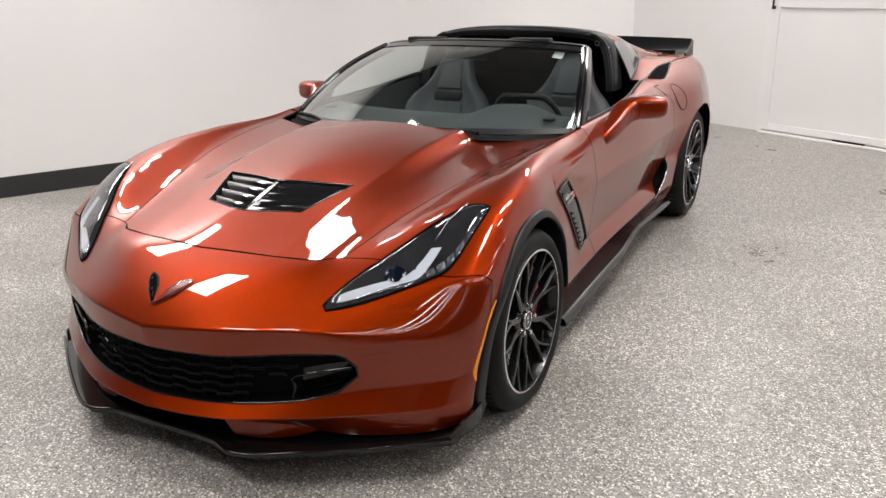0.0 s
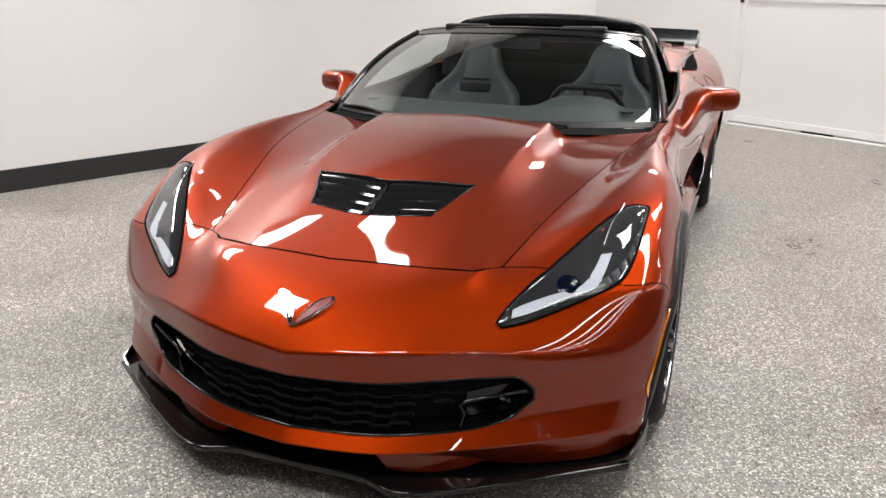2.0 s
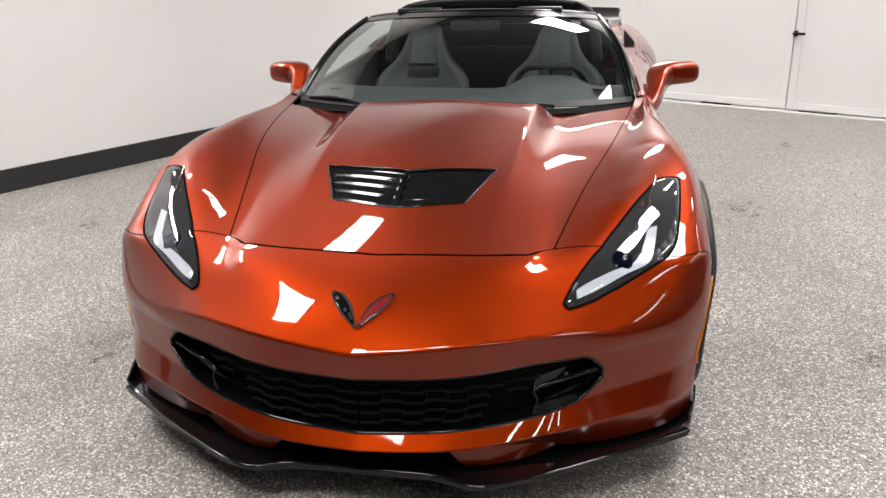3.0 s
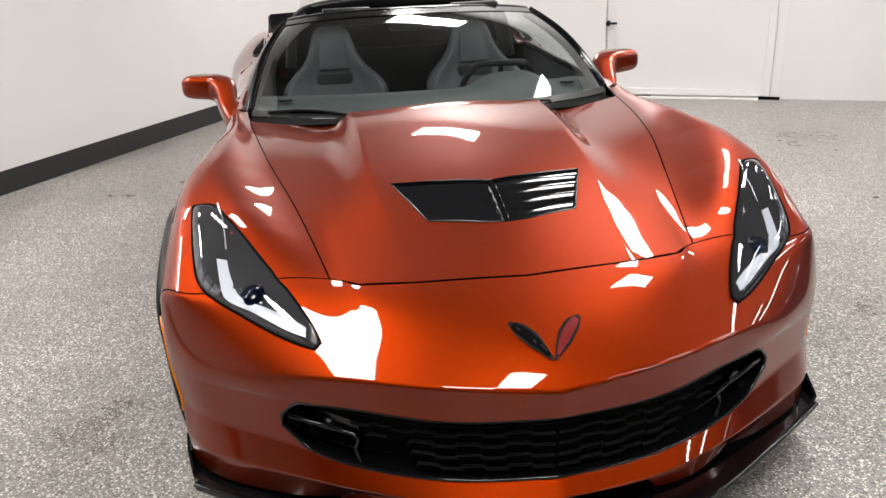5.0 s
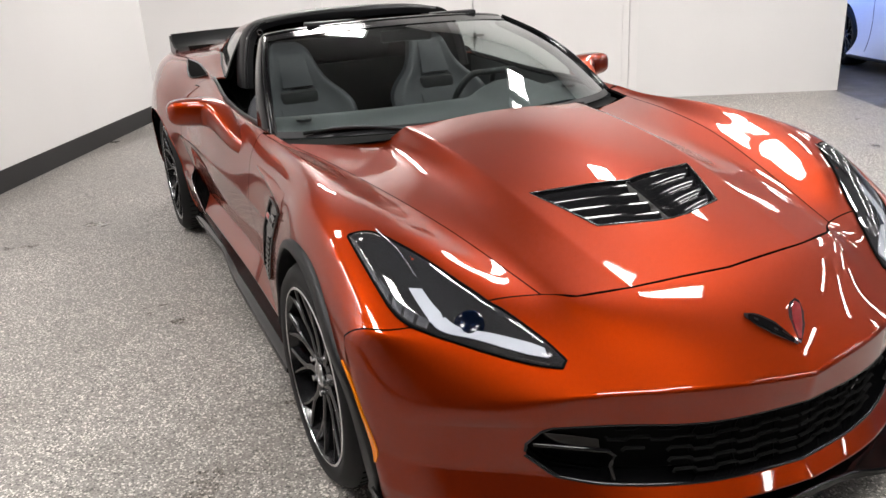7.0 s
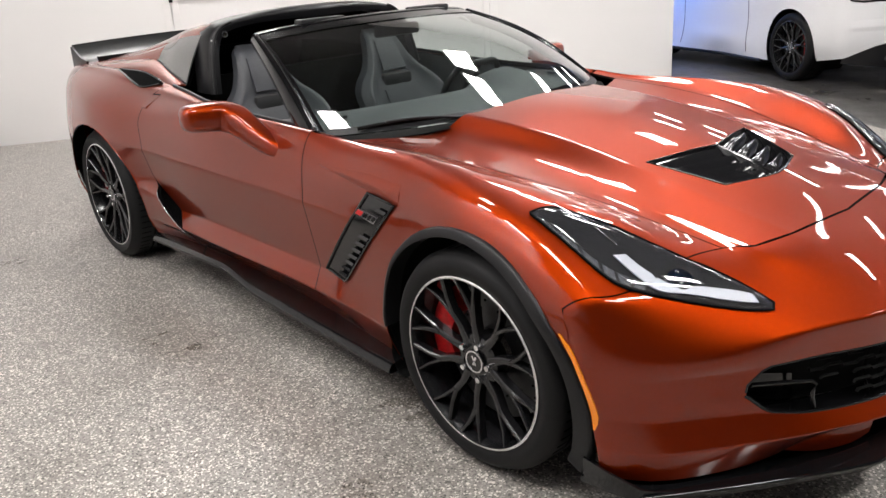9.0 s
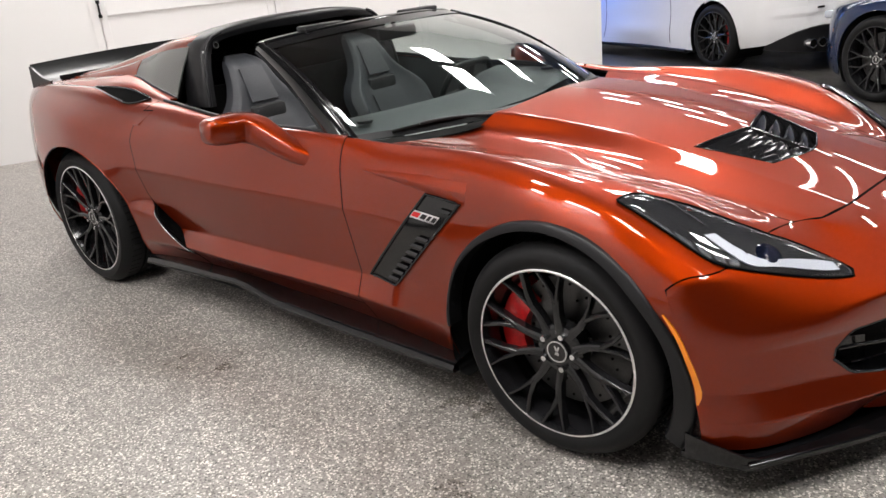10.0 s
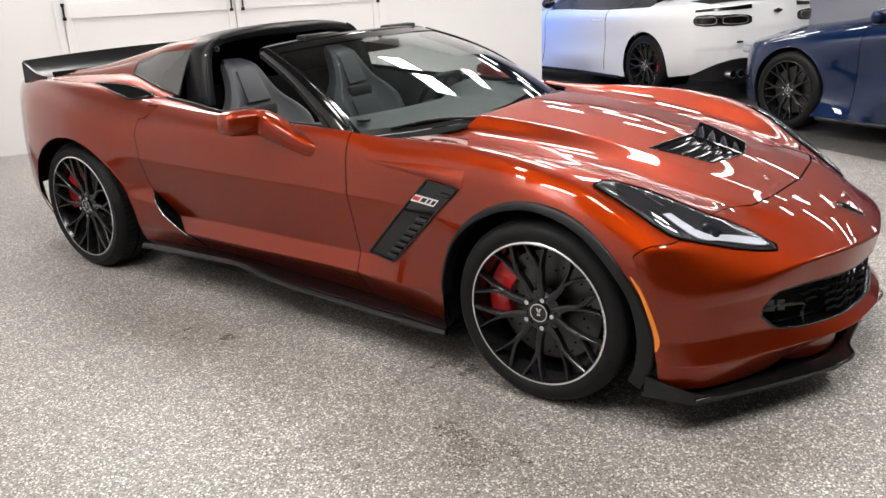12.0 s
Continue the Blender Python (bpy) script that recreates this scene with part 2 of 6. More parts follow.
# ---- the hall ----
ROOM = pose(0, 0, 0, 0, 0, -28.5)
WEST, NORTH, CORNER, EDGE = -3.02, 4.50, 3.85, 3.82
WEST_WALL = ROOM @ pose(WEST, NORTH, 0, 0, 0, -1.5)  # the west wall leans a little out of square
HIGH = 3.6


def structure(name, bm, mat, label, category, m=None):
    ob = part(name, bm, mat)
    ob.matrix_world = m or ROOM
    return tagged(ob, label, category, kind="structure")


bm = bmesh.new()
box(bm, WEST - 0.7, EDGE, -9, NORTH + 0.2, -0.12, 0)
structure("floor", bm, FLOOR, "speckled grey epoxy flake floor of the showroom", "floor")
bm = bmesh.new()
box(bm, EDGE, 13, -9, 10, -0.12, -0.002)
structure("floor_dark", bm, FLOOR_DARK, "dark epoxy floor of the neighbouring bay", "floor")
bm = bmesh.new()
box(bm, -0.2, 0, -13.6, 0.2, 0, HIGH)
structure("wall_west", bm, WALL, "plain white painted showroom wall", "wall", WEST_WALL)
bm = bmesh.new()
box(bm, WEST, CORNER, NORTH, NORTH + 0.2, 0, HIGH)
structure("wall_north", bm, WALL, "white painted wall with a pair of wide doors", "wall")
bm = bmesh.new()
box(bm, CORNER - 0.2, CORNER, NORTH + 0.2, 10, 0, HIGH)
structure("wall_return", bm, WALL, "white painted wall beside the neighbouring bay", "wall")
bm = bmesh.new()
box(bm, CORNER - 0.2, 13.2, 10, 10.2, 0, HIGH)
structure("wall_far_bay", bm, WALL, "plain painted wall at the end of the bay", "wall")
bm = bmesh.new()
box(bm, 13, 13.2, -9, 10, 0, HIGH)
structure("wall_east", bm, WALL, "plain painted wall behind the parked cars", "wall")
# unseen south wall, its dark tone assumed to darken reflections in the nose
bm = bmesh.new()
box(bm, WEST - 0.7, 13.2, -9.2, -9, 0, HIGH)
structure("unseen_dark_wall", bm, WALL_DARK, "unseen end wall of the hall, made dark to darken the car's reflections", "wall")
bm = bmesh.new()
box(bm, WEST - 0.7, 13.2, -9.2, 10.2, HIGH, HIGH + 0.15)
structure("ceiling", bm, CEILING, "dark painted ceiling", "ceiling")
bm = bmesh.new()
box(bm, 0, 0.012, -13.5, -0.004, 0.0, 0.155, 0.003)
structure("baseboard", bm, RUBBER_BASE, "black rubber baseboard along the white wall", "baseboard", WEST_WALL)


def ceiling_light(a, b, w, l):
    t = thing("ceiling_light", "recessed white ceiling light panel, switched on, reflected in the car or added as fill light", "ceiling light", "ceiling lights", m=ROOM @ pose(a, b, HIGH))
    bm = bmesh.new()
    for x0, x1, y0, y1 in ((-w / 2 - 0.03, -w / 2, -l / 2 - 0.03, l / 2 + 0.03), (w / 2, w / 2 + 0.03, -l / 2 - 0.03, l / 2 + 0.03),
                           (-w / 2, w / 2, -l / 2 - 0.03, -l / 2), (-w / 2, w / 2, l / 2, l / 2 + 0.03)):
        box(bm, x0, x1, y0, y1, -0.03, 0)
    part("frame", bm, DOOR_WHITE, t)
    bm = bmesh.new()
    box(bm, -w / 2, w / 2, -l / 2, l / 2, -0.02, -0.004)
    part("diffuser", bm, LAMP_GLOW, t)
    return t


# lamps as (a, b, width, length) over the showroom, and strips over the next bay
# the list's last three are added fill for the front and west floor
for a, b, w, l in ((-1.15, 3.75, 1.0, 0.5), (1.65, 1.12, 0.32, 0.85), (1.65, 2.28, 0.32, 0.85), (2.22, -0.08, 0.75, 0.45), (-0.75, -2.75, 0.6, 0.7), (-1.15, -0.48, 0.46, 0.38),
                   (2.0, -2.9, 0.5, 0.35), (3.1, 2.4, 0.2, 0.8), (1.45, -3.75, 1.1, 0.36), (-2.86, -2.1, 0.34, 1.05), (-2.80, -0.8, 0.36, 0.45)):
    ceiling_light(a, b, w, l)
first_strip = ceiling_light(4.9, -3.4, 0.11, 1.0)
for a in (4.9, 6.2, 7.5, 8.8):
    for b in (-3.4, -1.3, 0.8, 2.9, 5.0, 7.1):
        if (a, b) != (4.9, -3.4):
            copy_thing(first_strip, ROOM @ pose(a, b, HIGH))
# ---- the sports car: feature lines of the body, keys of (y, x, z), nose towards -y ----
SILL = line((-1.78, 0.885, 0.18), (-1.0, 0.850, 0.17), (-0.5, 0.805, 0.18), (0, 0.795, 0.19), (0.6, 0.81, 0.19), (0.95, 0.862, 0.19), (1.8, 0.86, 0.22), (2.2, 0.70, 0.32))
LOWER = line((-1.78, 0.897, 0.29), (-1.355, 0.925, 0.30), (-1.0, 0.902, 0.300), (-0.5, 0.890, 0.312), (0.3, 0.888, 0.306), (0.6, 0.892, 0.310), (0.95, 0.905, 0.305), (1.355, 0.972, 0.32), (1.8, 0.915, 0.36), (2.2, 0.72, 0.40))
SCALLOP = line((-1.78, 0.91, 0.42), (-1.355, 0.94, 0.45), (-1.0, 0.906, 0.43), (-0.5, 0.850, 0.385), (0.3, 0.842, 0.378), (0.75, 0.855, 0.385), (1.0, 0.925, 0.47), (1.355, 0.982, 0.50), (1.8, 0.925, 0.52), (2.2, 0.73, 0.55))
CREASE = line((-1.78, 0.92, 0.54), (-1.355, 0.945, 0.585), (-1.05, 0.905, 0.590), (-0.80, 0.882, 0.612), (-0.5, 0.874, 0.620), (0.3, 0.897, 0.632), (0.8, 0.916, 0.645), (1.355, 0.975, 0.68), (1.8, 0.915, 0.70), (2.2, 0.73, 0.70))
SHOULDER = line((-1.78, 0.89, 0.592), (-1.5, 0.905, 0.715), (-1.3, 0.905, 0.755), (-1.05, 0.875, 0.765), (-0.5, 0.843, 0.765), (0.3, 0.87, 0.79), (0.8, 0.885, 0.80), (1.355, 0.935, 0.84), (1.6, 0.905, 0.87), (1.8, 0.875, 0.87), (2.2, 0.71, 0.86))
PEAK = line((-1.95, 0.66, 0.575), (-1.78, 0.79, 0.625), (-1.65, 0.815, 0.70), (-1.5, 0.825, 0.772), (-1.3, 0.815, 0.822), (-1.05, 0.80, 0.842), (-0.6, 0.785, 0.838), (-0.45, 0.795, 0.845), (0.3, 0.80, 0.86), (0.8, 0.80, 0.885), (1.355, 0.81, 0.945), (1.8, 0.80, 0.952), (2.2, 0.67, 0.930))
INNER = line((-1.95, 0.46, 0.625), (-1.839, 0.483, 0.649), (-1.5, 0.56, 0.735), (-1.2, 0.635, 0.79), (-0.9, 0.69, 0.817), (-0.6, 0.733, 0.828), (-0.45, 0.75, 0.84), (0.3, 0.762, 0.866), (0.7, 0.73, 0.90), (0.9, 0.71, 0.912), (1.355, 0.72, 0.950), (1.8, 0.73, 0.958), (2.2, 0.62, 0.935))
VALLEY = line((-1.95, 0.40, 0.638), (-1.839, 0.42, 0.661), (-1.5, 0.445, 0.739), (-1.2, 0.448, 0.780), (-0.9, 0.448, 0.802), (-0.6, 0.45, 0.815))
BULGE = line((-1.95, 0.28, 0.648), (-1.75, 0.30, 0.699), (-1.5, 0.325, 0.768), (-1.2, 0.34, 0.828), (-0.8, 0.356, 0.866), (-0.6, 0.36, 0.87))
MIDDLE = line((-1.95, 0.0, 0.652), (-1.74, 0.0, 0.724), (-1.538, 0.0, 0.785), (-1.2, 0.0, 0.848), (-0.8, 0.0, 0.888), (-0.6, 0.0, 0.895))
UPPER = (MIDDLE, BULGE, VALLEY, INNER, PEAK, SHOULDER, CREASE, SCALLOP, LOWER, SILL)
FRONT_AXLE, REAR_AXLE = -1.355, 1.355
FRONT_R, REAR_R = 0.327, 0.338

car = thing("sports_car", "orange metallic two-seat sports car with its roof panel off", "car", m=pose(0, -2.1, 0, 0, 0, -0.45) @ pose(0, 2.1, 0))


def skin_point(y, v, first=0, creases=None):
    """Places on the body at stations y and girths v: 0 the middle of the hood, 3 the hood's edge, 4 the fender's peak, 6 the door's crease, 9 the sill."""
    if creases is None:
        creases = () if first else (1,)
    y, v = np.broadcast_arrays(np.asarray(y, float), np.asarray(v, float))
    shape, y, v = y.shape, y.ravel(), v.ravel()
    p = np.stack([f(y) for f in UPPER[first:]])
    k = len(p)
    d = np.diff(p, axis=0)
    into, out = np.empty_like(p), np.empty_like(p)
    into[1:-1] = out[1:-1] = (d[:-1] + d[1:]) / 2
    for c in creases:
        into[c - first], out[c - first] = d[c - first - 1], d[c - first]
    out[0] = 1.5 * d[0] - 0.5 * into[1]
    into[-1] = 1.5 * d[-1] - 0.5 * out[-2]
    if first == 0:
        out[0] = d[0] * np.array([1.0, 0.0])
    q = np.clip(v - first, 0, k - 1)
    i = np.minimum(q.astype(int), k - 2)
    n = np.arange(len(y))
    u = (q - i)[:, None]
    a, b, ma, mb = p[i, n], p[i + 1, n], out[i, n], into[i + 1, n]
    xz = (2 * u**3 - 3 * u**2 + 1) * a + (u**3 - 2 * u**2 + u) * ma + (3 * u**2 - 2 * u**3) * b + (u**3 - u**2) * mb
    if first == 0:
        # the fender's crest beside the lamp
        xz[:, 1] += 0.017 * np.interp(y, (-1.95, -1.80, -1.72, -1.65, -1.58, -1.50, -1.25), (0, 1.2, 1.9, 2.2, 1.9, 1.2, 0)) * np.exp(-((v - np.interp(y, (-1.8, -1.5), (3.45, 3.6))) / 0.32) ** 2)
    return np.stack([xz[:, 0], y, xz[:, 1]], 1).reshape(*shape, 3)


def girth_at(y, value, axis, lo, hi, first=0, creases=None):
    """The girth between lo and hi where the body's x (axis 0) or z (axis 2) has the value."""
    y = np.asarray(y, float)
    a, b = np.full(y.shape, float(lo)), np.full(y.shape, float(hi))
    rising = 1 if axis == 0 else -1
    for _ in range(34):
        m = (a + b) / 2
        less = rising * (skin_point(y, m, first, creases)[..., axis] - value) < 0
        a, b = np.where(less, m, a), np.where(less, b, m)
    return (a + b) / 2


def side_x(y, z):
    """How far out the flank is at a station and height."""
    return skin_point(y, girth_at(y, z, 2, 4, 9, 3), 3)[..., 0]


# the seam between bumper and hood, and on under the lamp to the arch, as y over girth
SEAM_V = np.array([0, 1, 2, 2.7, 3, 4, 4.75, 5.6])
SEAM_Y = np.array([-1.948, -1.925, -1.893, -1.862, -1.839, -1.787, -1.742, -1.687])


def seam(v):
    return hermite(SEAM_V, SEAM_Y, np.clip(v, 0, 5.6))


def polar(y, z, axle, height):
    return np.hypot(y - axle, z - height), np.degrees(np.arctan2(z - height, -(y - axle)))


def arch_front(phi):
    return np.interp(phi, (-180, -160, -30, 0, 45, 75, 95, 120, 150, 180), (0.395, 0.44, 0.365, 0.355, 0.347, 0.358, 0.369, 0.374, 0.395, 0.395))


def arch_rear(phi):
    return np.interp(phi, (-180, -90, -30, 0, 30, 60, 90, 120, 180), (0.375, 0.375, 0.46, 0.44, 0.42, 0.395, 0.376, 0.368, 0.375))


def cut_arch(g, axle, height, rim):
    """Draws the points just inside a wheel arch out onto its rim."""
    r, phi = polar(g[..., 1], g[..., 2], axle, height)
    R = rim(phi)
    k = np.where((r < R) & (r > R - 0.03), R / np.maximum(r, 1e-6), 1.0)
    g[..., 1], g[..., 2] = axle + (g[..., 1] - axle) * k, height + (g[..., 2] - height) * k
    return g


def outside_arches(c):
    r, phi = polar(c[:, 1], c[:, 2], FRONT_AXLE, FRONT_R)
    q, psi = polar(c[:, 1], c[:, 2], REAR_AXLE, REAR_R)
    return (r > arch_front(phi) - 0.003) & (q > arch_rear(psi) - 0.003)


def flank(v, y_from, y_to, n, first=3, creases=None):
    """A grid of the flank: rows of girth v, each from y_from(v, point) to y_to(v, point)."""
    v = np.asarray(v, float)
    a = b = np.zeros(len(v))
    for _ in range(12):
        a = y_from(v, skin_point(a, v, first, creases))
        b = y_to(v, skin_point(b, v, first, creases))
    t = np.linspace(0, 1, n)
    y = a[:, None] + (b - a)[:, None] * t
    return skin_point(y, np.repeat(v[:, None], n, 1), first, creases)


def door_front(v, p):
    return -0.535 + 0.075 * np.clip((p[:, 2] - 0.25) / 0.6, 0, 1)


def door_rear(v, p):
    return np.interp(p[:, 2], (0.2, 0.283, 0.314, 0.371, 0.406, 0.45, 0.49, 0.52, 0.66, 0.76, 0.87), (0.475, 0.508, 0.565, 0.652, 0.688, 0.732, 0.769, 0.785, 0.80, 0.825, 0.81))


def quarter_front(v, p):
    """The quarter panel's front edge, which stands behind and outside the door's where the intake opens."""
    return np.interp(p[:, 2], (0.2, 0.283, 0.300, 0.324, 0.378, 0.449, 0.49, 0.52, 0.66, 0.76, 0.87), (0.475, 0.525, 0.555, 0.603, 0.690, 0.743, 0.770, 0.785, 0.80, 0.825, 0.81))


def fill_scallop(g):
    """The quarter panel runs straight down past the end of the door's scallop and so stands proud of the door."""
    x, y, z = g[..., 0], g[..., 1], g[..., 2]
    low, top = LOWER(y.ravel()).reshape(*y.shape, 2), CREASE(y.ravel()).reshape(*y.shape, 2)
    t = np.clip((z - low[..., 1]) / (top[..., 1] - low[..., 1]), 0, 1)
    flat = low[..., 0] * (1 - t) + top[..., 0] * t + 0.006 * np.sin(math.pi * t)
    w = np.clip((1.15 - y) / 0.30, 0, 1) * np.clip((0.50 - z) / 0.07, 0, 1) * np.clip((z - 0.27) / 0.05, 0, 1)
    w = w * w * (3 - 2 * w)
    g[..., 0] = x + np.maximum(flat - x, 0) * w
    return g


def fender_front(v, p):
    return np.where(v < 5.6, seam(v), SEAM_Y[-1] - 0.045 * np.clip(v - 5.6, 0, 0.5))


def fading(v, y_from, y_to, n, first, soft, away):
    """A flank whose creases fade out with the distance that away(y) gives, 0 to 1."""
    crisp = flank(v, y_from, y_to, n, first, (*soft, 6, 7, 8))
    plain = flank(v, y_from, y_to, n, first, soft)
    w = np.clip(away(crisp[..., 1:2]), 0, 1)
    w = w * w * (3 - 2 * w)
    return crisp * (1 - w) + plain * w


NEAR = 0.0024
girths = np.concatenate([np.linspace(3, 6, 46)[:-1], np.linspace(6, 9, 46)])
fender = cut_arch(fading(girths, lambda v, p: fender_front(v, p) + NEAR, lambda v, p: door_front(v, p) - NEAR, 120, 0, (1,), lambda y: (-0.80 - y) / 0.25), FRONT_AXLE, FRONT_R, arch_front)
door = flank(np.concatenate([np.linspace(3, 6, 46)[:-1], np.linspace(6, 8, 40)[:-1], np.linspace(8, 8.24, 6)]), lambda v, p: door_front(v, p) + NEAR, lambda v, p: door_rear(v, p) - NEAR, 110, 3, (6, 7, 8))
rocker = flank(np.linspace(8.27, 9, 12), lambda v, p: door_front(v, p) + NEAR, lambda v, p: door_rear(v, p) - NEAR, 60, 3, (6, 7, 8))
quarter = cut_arch(fill_scallop(fading(girths, lambda v, p: quarter_front(v, p) + NEAR, lambda v, p: np.full(len(v), 2.2), 120, 3, (), lambda y: (y - 0.78) / 0.3)), REAR_AXLE, REAR_R, arch_rear)
HEART = (0, 0, 0.4)

# the hood, with the opening of its vent
VENT_SIDE_F, VENT_SIDE_B = 0.205, 0.282


def vent_front(x):
    return np.interp(x, (0, 0.06, VENT_SIDE_F, 0.3), (-1.736, -1.729, -1.684, -1.66))


def vent_back(x):
    return np.interp(x, (0, VENT_SIDE_B, 0.5), (-1.538, -1.472, -1.44))


def hood_rear(x):
    return np.interp(x, (0, 0.30, 0.36, 0.44, 0.6, 0.74), (-0.815, -0.80, -0.775, -0.71, -0.66, -0.605))


def hood_grid():
    steps = np.concatenate([np.linspace(0, 1, 25)[:-1], np.linspace(1, 2, 19)[:-1], np.linspace(2, 3, 80)])
    n_in, n_out = 24, 40
    rows = []
    for s in steps:
        side = np.interp(s, (0, 1, 2, 3), (VENT_SIDE_F - 0.02, VENT_SIDE_F, VENT_SIDE_B, 0.352))
        edge = 0.6
        for _ in range(14):
            x = np.concatenate([np.linspace(0, side, n_in)[:-1], np.linspace(side, edge, n_out)])
            y0 = np.interp(x, skin_point(SEAM_Y[:5], SEAM_V[:5])[:, 0], SEAM_Y[:5]) + 0.0042
            k = int(min(s, 2))
            lo, hi = ((y0, vent_front(x)), (vent_front(x), vent_back(x)), (vent_back(x), hood_rear(x)))[k]
            y = lo + (hi - lo) * (s - k)
            edge = float(INNER(y[-1])[0, 0]) - 0.0045
        v = girth_at(y, x, 0, 0, 4.2)
        v[0] = 0
        p = skin_point(y, v)
        p[:, 0] = x
        rows.append(p)
    return np.array(rows), 24, 42, n_in - 1


hood, VENT_A, VENT_B, VENT_J = hood_grid()
hood_full = np.concatenate([hood[:, :0:-1] * np.array([-1, 1, 1]), hood], axis=1)
MID = hood.shape[1] - 1

# nose: rows from the lip up to the seam, each from the middle out to the wheel arch
ROW_LIP = [(0, -2.17, 0.180), (0.25, -2.14, 0.180), (0.45, -2.075, 0.168), (0.62, -2.005, 0.150), (0.79, -1.905, 0.150), (0.868, -1.822, 0.155), (0.890, -1.775, 0.165)]
ROW_CHIN = [(0, -2.256, 0.226), (0.25, -2.220, 0.226), (0.46, -2.133, 0.232), (0.65, -2.020, 0.234), (0.81, -1.905, 0.230), (0.880, -1.815, 0.235), (0.897, -1.768, 0.24)]
ROW_SILL = [(0, -2.222, 0.258), (0.25, -2.185, 0.262), (0.46, -2.10, 0.274), (0.60, -2.016, 0.300), (0.80, -1.882, 0.312), (0.880, -1.792, 0.315), (0.902, -1.753, 0.32)]
ROW_BROW = [(0, -2.218, 0.415), (0.25, -2.183, 0.418), (0.46, -2.095, 0.427), (0.63, -2.005, 0.424), (0.817, -1.872, 0.42), (0.899, -1.782, 0.42), (0.916, -1.732, 0.42)]
ROW_NOSE = [(0, -2.230, 0.486), (0.25, -2.188, 0.505), (0.47, -2.098, 0.506), (0.66, -1.990, 0.487), (0.815, -1.872, 0.480), (0.903, -1.772, 0.492), (0.926, -1.704, 0.505)]
ROW_BADGE = [(0, -2.12, 0.578), (0.25, -2.08, 0.577), (0.44, -2.00, 0.575), (0.63, -1.915, 0.577), (0.804, -1.822, 0.585), (0.896, -1.752, 0.577), (0.927, -1.694, 0.559)]
SEAM_KEYS = np.array([0, 1, 2.75, 3.5, 4.05, 4.9, 5.6])
N_U = 121
seam_v = smooth_line(SEAM_KEYS, N_U)
NOSE = [smooth_line(r, N_U) for r in (ROW_LIP, ROW_CHIN, ROW_SILL, ROW_BROW, ROW_NOSE, ROW_BADGE)] + [skin_point(seam(seam_v) - NEAR, seam_v)]
nose = loft(NOSE, 12, (1, 2, 3, 4))
fade = np.clip((np.linspace(0, 1, N_U) - 0.33) / 0.2, 0, 1)[None, :, None]
nose = nose * (1 - fade) + loft(NOSE, 12, (1, 2, 3)) * fade
# the last stretch runs smoothly into the hood and fenders
back = skin_point(seam(seam_v) + 0.03, seam_v) - skin_point(seam(seam_v), seam_v)
along_girth = skin_point(seam(seam_v) + 0.005, seam_v + 0.02) - skin_point(seam(seam_v) + 0.005, np.maximum(seam_v - 0.02, 0))
up = np.cross(back, along_girth)
up /= np.linalg.norm(up, axis=1, keepdims=True)
chord = NOSE[6] - NOSE[5]
flat = chord - up * (chord * up).sum(1, keepdims=True)
end_slope = flat / np.linalg.norm(flat, axis=1, keepdims=True) * np.linalg.norm(chord, axis=1, keepdims=True) * 1.1
for i, t in enumerate(np.linspace(0, 1, 13)):
    nose[60 + i] = (2 * t**3 - 3 * t**2 + 1) * NOSE[5] + (t**3 - 2 * t**2 + t) * (NOSE[6] - NOSE[4]) / 2 + (3 * t**2 - 2 * t**3) * NOSE[6] + (t**3 - t**2) * end_slope


def fair(g, rounds):
    """Evens out small waves in a grid of points, leaving two rows and columns at its rim as they are."""
    def lap(a):
        d = np.zeros_like(a)
        d[1:-1, 1:-1] = (a[:-2, 1:-1] + a[2:, 1:-1] + a[1:-1, :-2] + a[1:-1, 2:]) / 4 - a[1:-1, 1:-1]
        return d

    for _ in range(rounds):
        e = lap(lap(g))
        g[2:-2, 2:-2] -= 0.4 * e[2:-2, 2:-2]
    return g


# the nose's upper face, both halves, between its leading edge and the seam
face = np.concatenate([nose[48:, :0:-1] * np.array([-1, 1, 1]), nose[48:]], axis=1)
nose[48:] = fair(face, 9000)[:, N_U - 1:]
nose[:, 0, 0] = 0
GRILLE_A, GRILLE_B, GRILLE_J = 24, 36, 60


def grille_end(row):
    """How far out the opening of the grille reaches at a row of the nose."""
    return np.interp(row, (GRILLE_A - 10, GRILLE_A, GRILLE_A + 1, GRILLE_A + 5, GRILLE_A + 8, GRILLE_B - 1, GRILLE_B, GRILLE_B + 12, 72), (0.55, 0.560, 0.580, 0.626, 0.624, 0.597, 0.575, 0.565, 0.56))


def square_up(g):
    """Slides the points along each row so that one column lies on the end of the grille's opening."""
    out = g.copy()
    for i in range(len(g)):
        u = np.arange(N_U, dtype=float)
        end = np.interp(grille_end(i), g[i, :, 0], u)
        w = np.where(u <= GRILLE_J, u * end / GRILLE_J, end + (u - GRILLE_J) * (N_U - 1 - end) / (N_U - 1 - GRILLE_J))
        for k in range(3):
            out[i, :, k] = np.interp(w, u, g[i, :, k])
    return out


nose = square_up(nose)
nose_full = np.concatenate([nose[:, :0:-1] * np.array([-1, 1, 1]), nose], axis=1)
N_MID = nose.shape[1] - 1


def skip_faces(r, c, rows, cols):
    """A test on face numbers that leaves out a block of a grid's faces."""
    i, j = np.divmod(np.arange((r - 1) * (c - 1)), c - 1)
    return ~((i >= rows[0]) & (i < rows[1]) & (j >= cols[0]) & (j < cols[1]))


